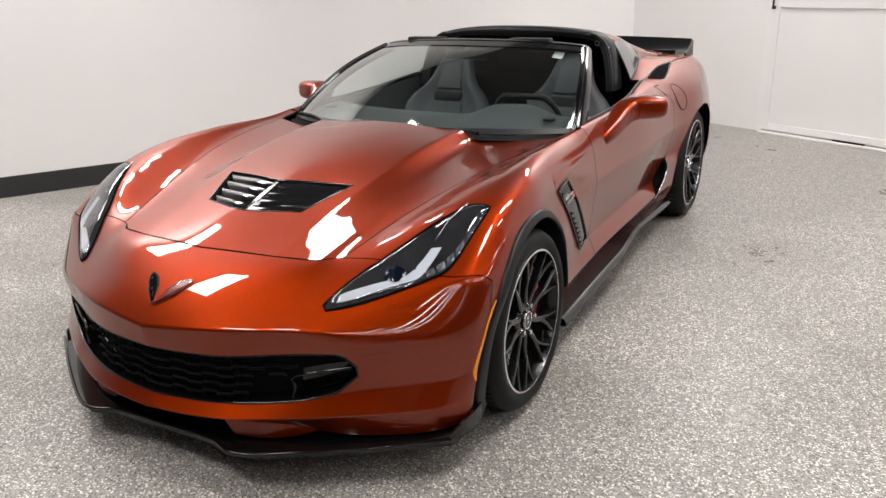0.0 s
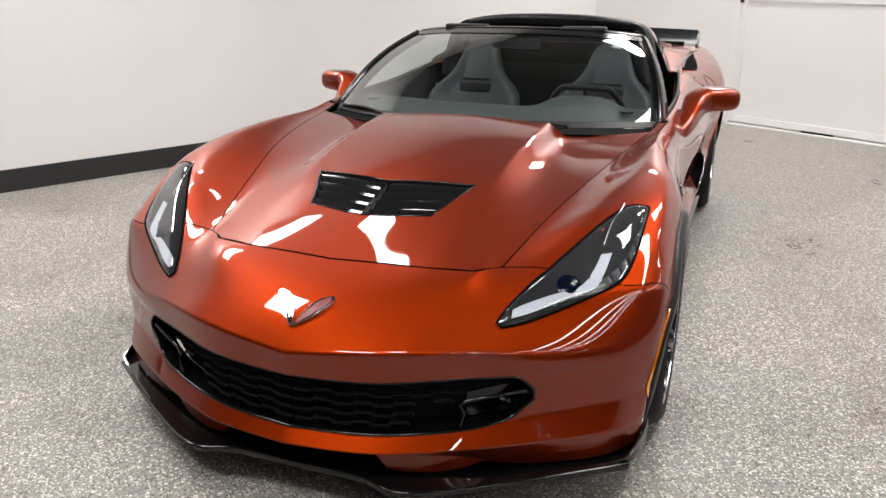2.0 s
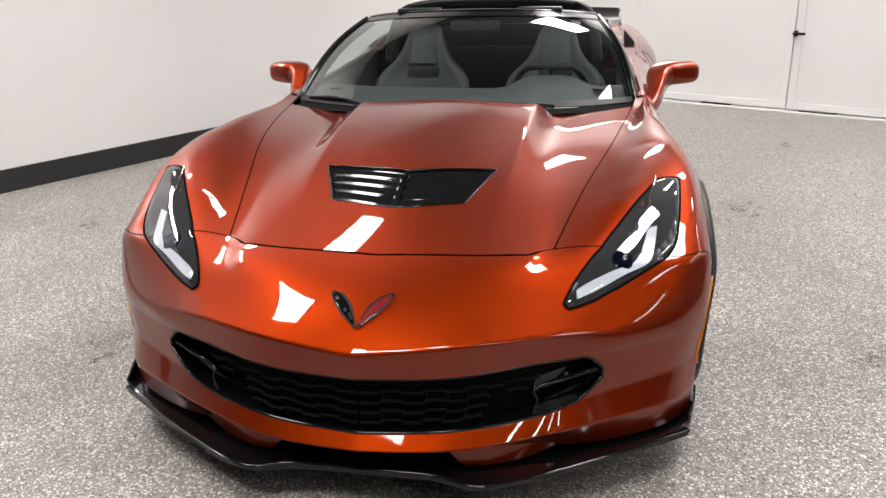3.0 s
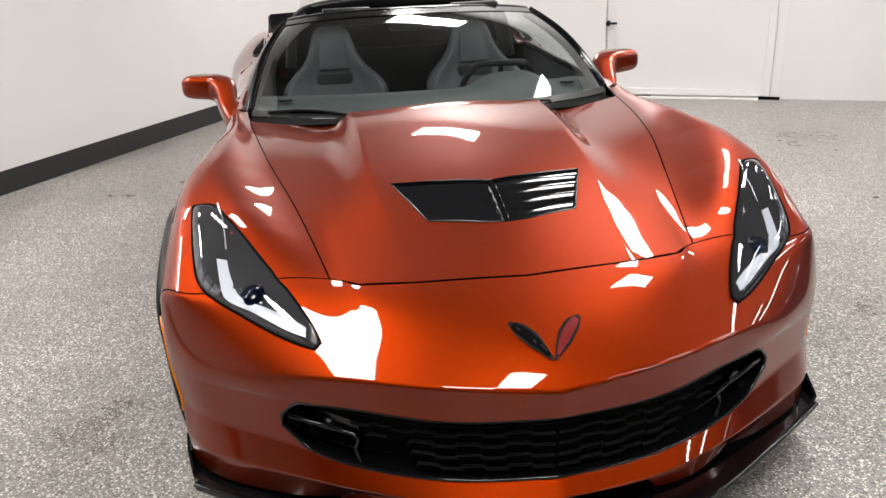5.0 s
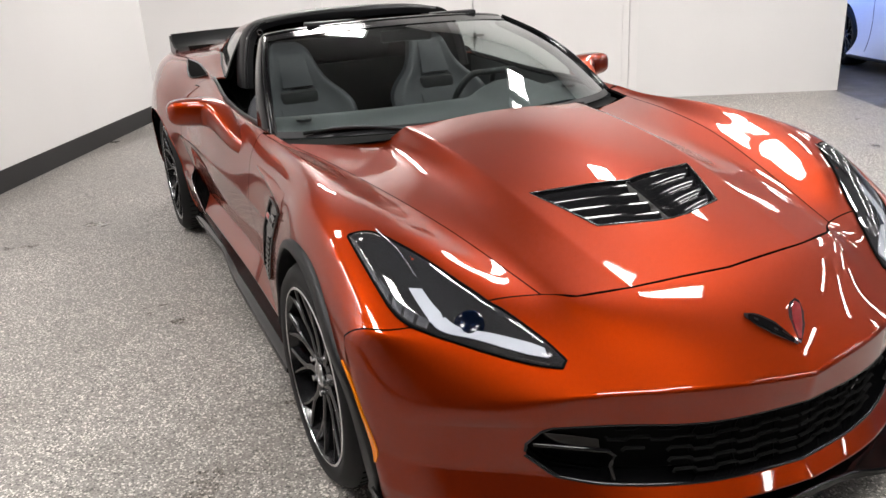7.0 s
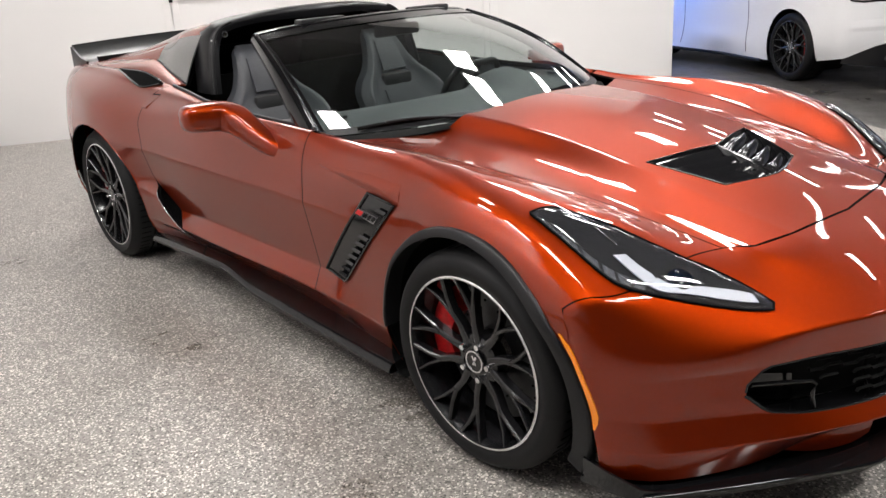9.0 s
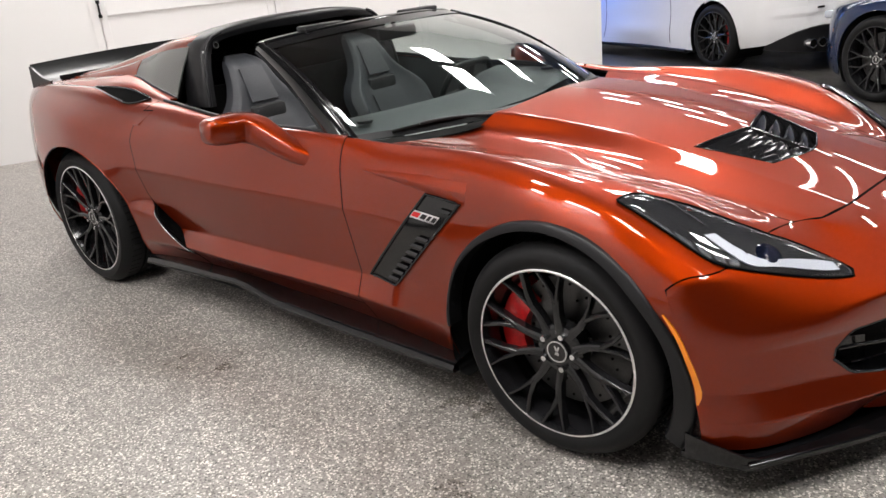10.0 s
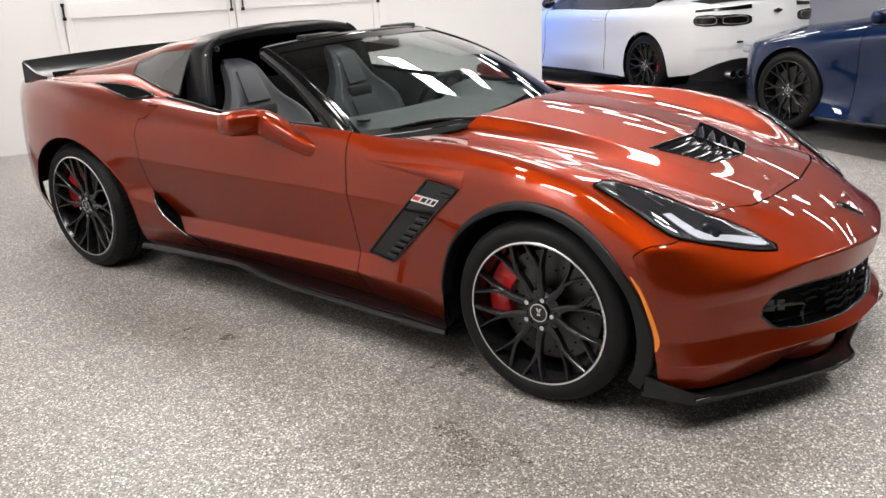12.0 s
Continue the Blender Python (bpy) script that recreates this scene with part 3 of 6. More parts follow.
bumper_ob = panel("front_bumper", nose_full, PAINT, car, "", skip_faces(*nose_full.shape[:2], (GRILLE_A, GRILLE_B), (N_MID - GRILLE_J, N_MID + GRILLE_J)), 1, (0, -1.6, 0.35))
hood_ob = panel("hood", hood_full, PAINT, car, "", skip_faces(*hood_full.shape[:2], (VENT_A, VENT_B), (MID - VENT_J, MID + VENT_J)), 1, (0, -1.2, -3))
fenders, doors = [], []
for s in (1, -1):
    fenders.append(panel("fender", fender, PAINT, car, "", outside_arches, s, HEART))
    doors.append(panel("door", door, PAINT, car, "", None, s, HEART))
    panel("rocker", rocker, PAINT, car, "", None, s, HEART)
    panel("quarter_panel", quarter, PAINT, car, "", outside_arches, s, HEART)
    # black structure just behind the gaps
    for g, name in ((fender, "inner_fender"), (door, "door_frame"), (quarter, "inner_quarter")):
        n = grid_normals(g)
        if np.sum((n * (g - np.array(HEART))).sum(-1)) < 0:
            n = -n
        inner = g - n * 0.012
        lo, hi = inner[:, :1] - np.array([0, 0.012, 0]), inner[:, -1:] + np.array([0, 0.012, 0])
        panel(name, np.concatenate([lo, inner, hi], 1), GAP, car, "", outside_arches, s, HEART)
under = hood_full - np.array([0, 0, 0.012])
under = np.concatenate([under[:1] - np.array([0, 0.01, 0.004]), under], 0)
panel("hood_liner", under, GAP, car, "", skip_faces(*under.shape[:2], (VENT_A + 1, VENT_B + 1), (MID - VENT_J, MID + VENT_J)), 1, (0, -1.2, -3))


# ---- draping on the finished skin ----
from mathutils.bvhtree import BVHTree


def tree_of(*obs):
    v, f = [], []
    for o in obs:
        k = len(v)
        v += [q.co.copy() for q in o.data.vertices]
        f += [[i + k for i in q.vertices] for q in o.data.polygons]
    return BVHTree.FromPolygons(v, f)


TOP_TREE = tree_of(bumper_ob, hood_ob, fenders[0])
SIDE_TREE = tree_of(bumper_ob, fenders[0], doors[0])


def drop(x, y, lift=0.0):
    """The body's surface under (x, y), on the car's left half, lifted along its normal."""
    p, n, _, _ = TOP_TREE.ray_cast(Vector((x, y, 2)), Vector((0, 0, -1)))
    if p is None:
        p, n, _, _ = TOP_TREE.find_nearest(Vector((x, y, 0.62)))
    n = n if n.z > 0 else -n
    return np.array(p + n * lift)


def press(y, z, lift=0.0):
    """The flank at (y, z), on the car's left half, lifted along its normal."""
    p, n, _, _ = SIDE_TREE.ray_cast(Vector((2, y, z)), Vector((-1, 0, 0)))
    if p is None:
        p, n, _, _ = SIDE_TREE.find_nearest(Vector((0.9, y, z)))
    n = n if n.x > 0 else -n
    return np.array(p + n * lift)
# ---- car: nose, lamps, vents ----
def both(fn):
    for side in (1, -1):
        fn(side)


def sheet(name, g, mat, parent, side=1, label="", outward=None):
    return panel(name, np.array(g, float), mat, parent, label, None, side, outward)


def solid_sheet(name, g, thick, mat, parent, side=1, label="", direction=None):
    """A sheet with thickness: the grid and a copy of it set back, joined round the rim."""
    g = np.array(g, float)
    r, c, _ = g.shape
    n = grid_normals(g)
    if direction is not None and (n * np.array(direction)).sum() < 0:
        n = -n
    v = np.concatenate([g.reshape(-1, 3), (g - n * thick).reshape(-1, 3)])
    k = r * c
    f = grid_faces(r, c) + [tuple(i + k for i in q[::-1]) for q in grid_faces(r, c)]
    rim = [i for i in range(c)] + [i * c + c - 1 for i in range(1, r)] + [(r - 1) * c + i for i in range(c - 2, -1, -1)] + [i * c for i in range(r - 2, 0, -1)]
    f += [(rim[i], rim[(i + 1) % len(rim)], rim[(i + 1) % len(rim)] + k, rim[i] + k) for i in range(len(rim))]
    v[:, 0] *= side
    bm = bmesh.new()
    bv = [bm.verts.new(p) for p in v]
    for q in f:
        bm.faces.new([bv[i] for i in q])
    return part(name, bm, mat, parent, label, 40)


def ruled(a, b, n):
    a, b = np.array(a, float), np.array(b, float)
    t = np.linspace(0, 1, n)[:, None, None]
    return a[None] * (1 - t) + b[None] * t


# wheel-arch flares
def flare_outer(phi):
    return np.interp(phi, (-40, -16, -6, 13, 35, 55, 76, 97, 121, 144, 180), (0.415, 0.413, 0.405, 0.386, 0.373, 0.375, 0.385, 0.391, 0.394, 0.402, 0.400))


def arch_flare(side):
    phi = np.linspace(-28, 182, 90)
    inner, outer = arch_front(phi) - 0.006, flare_outer(phi)
    rows = []
    for t, lift in ((0.0, -0.05), (0.0, 0.006), (0.12, 0.014), (0.85, 0.012), (1.0, 0.006), (1.0, -0.012)):
        r = inner + (outer - inner) * t
        y, z = FRONT_AXLE - r * np.cos(np.radians(phi)), FRONT_R + r * np.sin(np.radians(phi))
        rows.append(np.stack([side_x(y, np.maximum(z, 0.185)) + lift, y, z], 1))
    sheet("wheel_arch_flare", rows, BLACK_SATIN, car, side, "satin black wheel-arch moulding", (0.5, FRONT_AXLE, FRONT_R))


both(arch_flare)


def wheel_well(side, axle, height, rim, deep):
    phi = np.linspace(-35, 215, 60)
    r = rim(np.where(phi > 180, phi - 360, phi)) + 0.003
    rows = [np.stack([np.full(60, x), axle - r * np.cos(np.radians(phi)), np.maximum(height + r * np.sin(np.radians(phi)), 0.13)], 1) for x in np.linspace(deep, 0.88, 6)]
    rows = [np.stack([np.full(60, deep), axle - 0.03 * np.cos(np.radians(phi)), height + 0.03 * np.sin(np.radians(phi))], 1)] + rows
    sheet("wheel_well", rows, BLACK_MATTE, car, side)


for s in (1, -1):
    wheel_well(s, FRONT_AXLE, FRONT_R, arch_front, 0.55)
    wheel_well(s, REAR_AXLE, REAR_R, arch_rear, 0.52)
bm = bmesh.new()
box(bm, -0.82, 0.82, -0.9, 0.85, 0.13, 0.17, 0.01)
box(bm, -0.46, 0.46, -1.95, -0.9, 0.13, 0.16)
box(bm, -0.5, 0.5, 0.85, 2.15, 0.15, 0.19)
part("underbody", bm, BLACK_MATTE, car)


# headlamps
LAMP_IN = [(0.515, -1.998), (0.536, -1.945), (0.568, -1.885), (0.608, -1.815), (0.650, -1.745), (0.698, -1.665), (0.738, -1.595), (0.778, -1.530), (0.832, -1.510)]
LAMP_OUT = [(0.530, -2.006), (0.585, -1.967), (0.653, -1.911), (0.713, -1.859), (0.757, -1.821), (0.796, -1.779), (0.819, -1.727), (0.831, -1.625), (0.836, -1.515)]


def lamp_grid(lift_edge, lift_mid, n=25, m=60, shrink=0.0):
    a, b = smooth_line(LAMP_IN, m), smooth_line(LAMP_OUT, m)
    g = np.empty((n, m, 3))
    for i, t in enumerate(np.linspace(shrink, 1 - shrink, n)):
        for j in range(m):
            w = np.clip(math.sin(math.pi * t) * min(1, j / 6, (m - 1 - j) / 6), 0, 1) ** 0.5
            x, y = a[j] * (1 - t) + b[j] * t
            g[i, j] = drop(x, y, lift_edge + (lift_mid - lift_edge) * w)
    for _ in range(4):
        for e in (0, -1):
            g[e, 1:-1] = (g[e, :-2] + g[e, 2:] + 2 * g[e, 1:-1]) / 4
    for _ in range(10):
        g[1:-1, 1:-1] = (g[:-2, 1:-1] + g[2:, 1:-1] + g[1:-1, :-2] + g[1:-1, 2:] + 2 * g[1:-1, 1:-1]) / 6
    return g


lamp_base = lamp_grid(0.001, 0.001)
lamp_glass = lamp_grid(0.003, 0.017)


def on_lamp(p, lift):
    return drop(p[0], p[1], 0.0) + np.array([0.25, -0.25, 0.93]) * lift


def lamp_at(t, j, lift):
    """A place in the lamp: t across it from the inner edge to the outer, j along it from the tip to the rear."""
    i, j = t * (len(lamp_base) - 1), min(j, lamp_base.shape[1] - 1.001)
    i0, j0 = min(int(i), len(lamp_base) - 2), int(j)
    a, b = i - i0, j - j0
    p = (lamp_base[i0, j0] * (1 - a) + lamp_base[i0 + 1, j0] * a) * (1 - b) + (lamp_base[i0, j0 + 1] * (1 - a) + lamp_base[i0 + 1, j0 + 1] * a) * b
    return p + np.array([0.25, -0.25, 0.93]) * lift


def headlamp(side):
    lamp = new("headlamp")
    lamp.parent = car
    tagged(lamp, "swept-back clear headlamp with a white light guide")
    sheet("housing", lamp_base, LAMP_INSIDE, lamp, side, "", (0.5, -1.7, -0.5))
    cover = sheet("cover", lamp_glass, LAMP_CLEAR, lamp, side, "clear polycarbonate cover", (0.5, -1.7, -0.5))
    cover.visible_shadow = False
    rim = np.concatenate([lamp_glass[0], lamp_glass[-1][::-1]]) * np.array([side, 1, 1])
    tube("seal", rim, 0.0035, GAP, lamp, closed=True)
    outer = smooth_line([(0.762, -1.711), (0.751, -1.785), (0.735, -1.827), (0.673, -1.876), (0.595, -1.942), (0.548, -1.977)], 40)
    inner = smooth_line([(0.735, -1.727), (0.722, -1.783), (0.698, -1.836), (0.636, -1.882), (0.575, -1.930), (0.546, -1.958)], 40)
    solid_sheet("light_guide", ruled([on_lamp(p, 0.005) for p in outer], [on_lamp(p, 0.005) for p in inner], 5), 0.006, LAMP_WHITE, lamp, side, "frosted white light guide", (0, 0, 1))
    for k in range(6):
        j0 = 31.5 + 4.35 * k
        g = [[lamp_at(t, j, 0.0015 + 0.003 * (math.sin(math.pi * a / 6) * math.sin(math.pi * b / 6)) ** 0.5) for b, j in enumerate(np.linspace(j0, j0 + 3.3, 7))] for a, t in enumerate(np.linspace(0.80, 0.95, 7))]
        solid_sheet("marker_cell", g, 0.003, LAMP_CELL, lamp, side, "", (0, 0, 1))
    bm = bmesh.new()
    c = on_lamp((0.668, -1.806), -0.0892)
    bmesh.ops.create_uvsphere(bm, u_segments=40, v_segments=32, radius=0.092, matrix=Matrix.Translation((side * c[0], c[1], c[2])))
    part("projector", bm, LENS_BLUE, lamp, "dark projector lens", 60)
    tube("reflector_edge", [np.array(on_lamp(p, 0.006)) * np.array([side, 1, 1]) for p in ((0.765, -1.53), (0.745, -1.62), (0.735, -1.70))], 0.0025, CHROME, lamp)


LAMP_CELL = fine("lamp_cell", (0.035, 0.037, 0.042), 0.25, 60.0, 0.0)
LENS_BLUE = fine("lens_blue", (0.0005, 0.0016, 0.006), 0.08, 30.0, 0.0, 0.0, 0.0)
bsdf(LENS_BLUE).inputs["Specular IOR Level"].default_value = 0.25
both(headlamp)


# amber side markers
def marker_light(side):
    z = np.linspace(0.285, 0.53, 14)
    phi = np.degrees(np.arcsin(np.clip((z - FRONT_R) / 0.40, -1, 1)))
    y = FRONT_AXLE - flare_outer(phi) * np.cos(np.radians(phi))
    w = np.interp(z, (0.285, 0.31, 0.5, 0.53), (0.005, 0.014, 0.012, 0.005))
    a = [press(q - 0.004, h, 0.004) for q, h in zip(y, z)]
    b = [press(q - 0.004 - k, h, 0.004) for q, h, k in zip(y, z, w)]
    solid_sheet("side_marker", ruled(a, b, 4), 0.006, AMBER, car, side, "amber side marker lamp", (1, 0, 0))


both(marker_light)

# grille: black insert set back in the opening, bars, webs and corner ducts
grille = new("grille")
grille.parent = car
tagged(grille, "gloss black lower grille with stepped bars")
hole = nose[GRILLE_A:GRILLE_B + 1, :GRILLE_J + 1]


def grille_point(u, w, back):
    """A place in the opening: u from 0 in the middle to 1 at the end, w from the bottom to the top, set back by so many metres."""
    i, j = w * (len(hole) - 1), u * GRILLE_J
    i0, j0 = min(int(i), len(hole) - 2), min(int(j), GRILLE_J - 1)
    fi, fj = i - i0, j - j0
    p = (hole[i0, j0] * (1 - fi) + hole[i0 + 1, j0] * fi) * (1 - fj) + (hole[i0, j0 + 1] * (1 - fi) + hole[i0 + 1, j0 + 1] * fi) * fj
    return p + np.array([-0.25 * back * u, back, 0])


back_g = np.array([[grille_point(abs(u), w, 0.075) * np.array([1 if u >= 0 else -1, 1, 1]) for u in np.linspace(-1, 1, 61)] for w in np.linspace(-0.0, 1.0, 8)])
sheet("backing", back_g, BLACK_MATTE, grille, 1, "", (0, 0, 0.3))
rim = [hole[0, j] for j in range(GRILLE_J + 1)] + [hole[i, GRILLE_J] for i in range(1, len(hole))] + [hole[-1, j] for j in range(GRILLE_J - 1, -1, -1)]
ring = np.array(rim)
for s in (1, -1):
    front = ring * np.array([s, 1, 1])
    rear = front + np.array([0, 0.078, 0])
    sheet("surround", ruled(front, rear, 3), BLACK_GLOSS, grille)
    tube("trim", front + np.array([0, 0.004, 0]), 0.005, BLACK_GLOSS, grille)
    # stepped bars: each bar drops a little from cell to cell
    for k in range(5):
        for c in range(9):
            u0, u1 = 0.005 + c * 0.075, 0.005 + (c + 0.86) * 0.075
            w = 0.13 + k * 0.185 + (0.05 if c % 2 else 0)
            if c > 5 and w < 0.55:
                continue
            a, b, d = (grille_point(q, min(w, 0.96), 0.02) * np.array([s, 1, 1]) for q in (u0, u1, u1 + 0.0105))
            e = grille_point(u1 + 0.0105, min(0.97, 0.13 + k * 0.185 + (0 if c % 2 else 0.05)), 0.02) * np.array([s, 1, 1])
            tube("bar", [a, b, e], 0.005, BLACK_MATTE, grille, flat=0.8, segments=6)
    for c in range(1, 8):
        if c < 6:
            u = 0.003 + c * 0.075
            tube("web", [grille_point(u, w, 0.035) * np.array([s, 1, 1]) for w in np.linspace(0.02, 0.98, 5)], 0.004, BLACK_MATTE, grille, segments=6)
    # corner duct frame
    loop = [(0.70, 0.04), (0.66, 0.30), (0.635, 0.46), (0.66, 0.53), (0.80, 0.57), (0.97, 0.60)]
    tube("duct_frame", [grille_point(u, w, 0.012) * np.array([s, 1, 1]) for u, w in loop], 0.006, BLACK_GLOSS, grille)
    duct = ruled([grille_point(u, w, 0.07) * np.array([s, 1, 1]) for u, w in ((0.70, 0.04), (0.80, 0.02), (0.97, 0.1))],
                 [grille_point(u, w, 0.07) * np.array([s, 1, 1]) for u, w in ((0.65, 0.5), (0.8, 0.56), (0.98, 0.58))], 3)
    sheet("duct", duct, BLACK_GLOSS, grille)


# splitter with raised end plates, and the painted lip fins above it
SPLIT = [(0.0, -2.205), (0.20, -2.205), (0.30, -2.235), (0.40, -2.205), (0.62, -2.07), (0.80, -1.945), (0.876, -1.89), (0.905, -1.725)]
front_edge = [(x, y) for x, y in SPLIT]
outline = front_edge + [(0.86, -1.73), (0.78, -1.84), (0.60, -1.95), (0.40, -2.03), (0.0, -2.10)]
bm = bmesh.new()
full = outline + [(-x, y) for x, y in outline[::-1] if x > 0]
slab("splitter", full, 0.118, 0.136, None, None, bm=bm)
part("splitter", bm, BLACK_GLOSS, car, "gloss black front splitter")
for s in (1, -1):
    a = [(0.62, -2.068, 0.136), (0.74, -1.985, 0.138), (0.80, -1.943, 0.140), (0.850, -1.907, 0.148), (0.878, -1.885, 0.158), (0.900, -1.80, 0.180), (0.908, -1.735, 0.196)]
    b = [(x - 0.004, y, 0.12) for x, y, z in a]
    solid_sheet("end_plate", np.array(ruled(a, b, 3)), 0.007, BLACK_GLOSS, car, s, "", (1, -0.5, 0))
    tube("splitter_edge", [(s * x, y, 0.135) for x, y in smooth_line(SPLIT[:7], 40)], 0.006, BLACK_GLOSS, car)
    top = [(0.215, -2.165, 0.205), (0.34, -2.135, 0.212), (0.47, -2.085, 0.218), (0.56, -2.03, 0.224)]
    low = [(0.265, -2.165, 0.150), (0.35, -2.145, 0.146), (0.44, -2.10, 0.150), (0.52, -2.05, 0.170)]
    solid_sheet("lip_fin", ruled(smooth_line(top, 16), smooth_line(low, 16), 6), 0.03, PAINT, car, s, "", (0, -1, 0))
chin = smooth_line([(x * 0.97, y + 0.06, z) for x, y, z in ROW_LIP], 40)
for s in (1, -1):
    rows = ruled(chin * np.array([s, 1, 1]), (chin + np.array([0, 0.0, -0.05])) * np.array([s, 1, 1]), 3)
    sheet("air_dam", rows, BLACK_SATIN, car)

# hood vent
vent = new("hood_vent")
vent.parent = car
tagged(vent, "black louvred hood vent with a middle rib")


def vent_point(x, t, down):
    """A place in the vent: x across, t from its front to its back edge, so far under the hood."""
    y = vent_front(abs(x)) + (vent_back(abs(x)) - vent_front(abs(x))) * t
    v = girth_at(np.array([y]), abs(x), 0, 0, 4.2)
    p = skin_point(np.array([y]), v)[0]
    return np.array([x, y, p[2] - down])


def vent_side(t):
    return VENT_SIDE_F + (VENT_SIDE_B - VENT_SIDE_F) * t


tray = np.array([[vent_point(np.clip(u, -1, 1) * vent_side(t), t, 0.06) for u in np.linspace(-1, 1, 9)] for t in np.linspace(0, 1, 6)])
sheet("tray", tray, BLACK_MATTE, vent, 1, "", (0, -1.6, 0))
edge = [vent_point(u * VENT_SIDE_F, 0, 0) for u in np.linspace(-1, 1, 15)] + [vent_point(vent_side(t), t, 0) for t in np.linspace(0, 1, 8)[1:]] + \
       [vent_point(u * VENT_SIDE_B, 1, 0) for u in np.linspace(1, -1, 15)[1:]] + [vent_point(-vent_side(t), t, 0) for t in np.linspace(1, 0, 8)[1:-1]]
edge = np.array(edge)
sheet("wall", ruled(np.concatenate([edge, edge[:1]]), np.concatenate([edge, edge[:1]]) - np.array([0, 0, 0.062]), 3), BLACK_SATIN, vent)
tube("bezel", edge - np.array([0, 0, 0.001]), 0.0035, BLACK_GLOSS, vent, closed=True)
for s in (1, -1):
    for k in range(4):
        t0 = 0.02 + k * 0.245
        t1 = t0 + 0.19
        rows = []
        for t, d in ((t0, 0.034), (t0 + 0.04, 0.022), (t0 + 0.10, 0.012), (t1 - 0.03, 0.007), (t1, 0.006), (t1 + 0.03, 0.010)):
            rows.append([vent_point(s * u, min(t, 0.99), d) for u in np.linspace(0.008, vent_side(t) - 0.006, 8)])
        solid_sheet("louvre", rows, 0.004, LOUVRE, vent, 1, "", (0, 0, 1))
rib = [[vent_point(x, t, 0.002 if abs(x) < 0.008 else 0.016) for x in (-0.015, -0.007, 0.007, 0.015)] for t in np.linspace(0, 1, 8)]
solid_sheet("rib", rib, 0.006, BLACK_GLOSS, vent, 1, "", (0, 0, 1))

# badge on the nose: two wing-shaped plates in a V
badge = new("badge")
badge.parent = car
tagged(badge, "chrome-edged winged badge, one wing dark and one red")


WING_RED = fine("badge_red", (0.16, 0.006, 0.008), 0.25, 80.0, 0.02, 0.0, 0.8)


def wing(side):
    along = smooth_line([(0.003, -2.172), (0.028, -2.140), (0.052, -2.112), (0.084, -2.083)], 14)
    step = np.gradient(along, axis=0)
    across = np.stack([-step[:, 1], step[:, 0]], 1) / np.linalg.norm(step, axis=1, keepdims=True)
    breadth = np.interp(np.linspace(0, 1, 14), (0, 0.2, 0.45, 0.8, 1), (0.003, 0.010, 0.018, 0.017, 0.005))[:, None]
    a, b = along - across * breadth, along + across * breadth
    g = ruled([drop(x, y, 0.007) for x, y in a], [drop(x, y, 0.007) for x, y in b], 4)
    solid_sheet("wing_frame", g, 0.007, CHROME, badge, side, "", (0, -0.5, 1))
    a, b = a * 0.82 + b * 0.18, a * 0.2 + b * 0.8
    g = ruled([drop(x, y, 0.009) for x, y in a[1:-1]], [drop(x, y, 0.009) for x, y in b[1:-1]], 4)
    solid_sheet("wing_inlay", g, 0.003, WING_RED if side > 0 else BLACK_GLOSS, badge, side, "", (0, -0.5, 1))
    if side < 0:
        for k in range(4):
            q = [a[2 + 3 * k] * w + b[2 + 3 * k] * (1 - w) for w in ((0.75, 0.45) if k % 2 else (0.5, 0.2))]
            h = [a[4 + 2 * k] * w + b[4 + 2 * k] * (1 - w) for w in ((0.75, 0.45) if k % 2 else (0.5, 0.2))]
            solid_sheet("check", ruled([drop(x, y, 0.0105) for x, y in q], [drop(x, y, 0.0105) for x, y in h], 2), 0.002, CHROME, badge, side, "", (0, -0.5, 1))


both(wing)
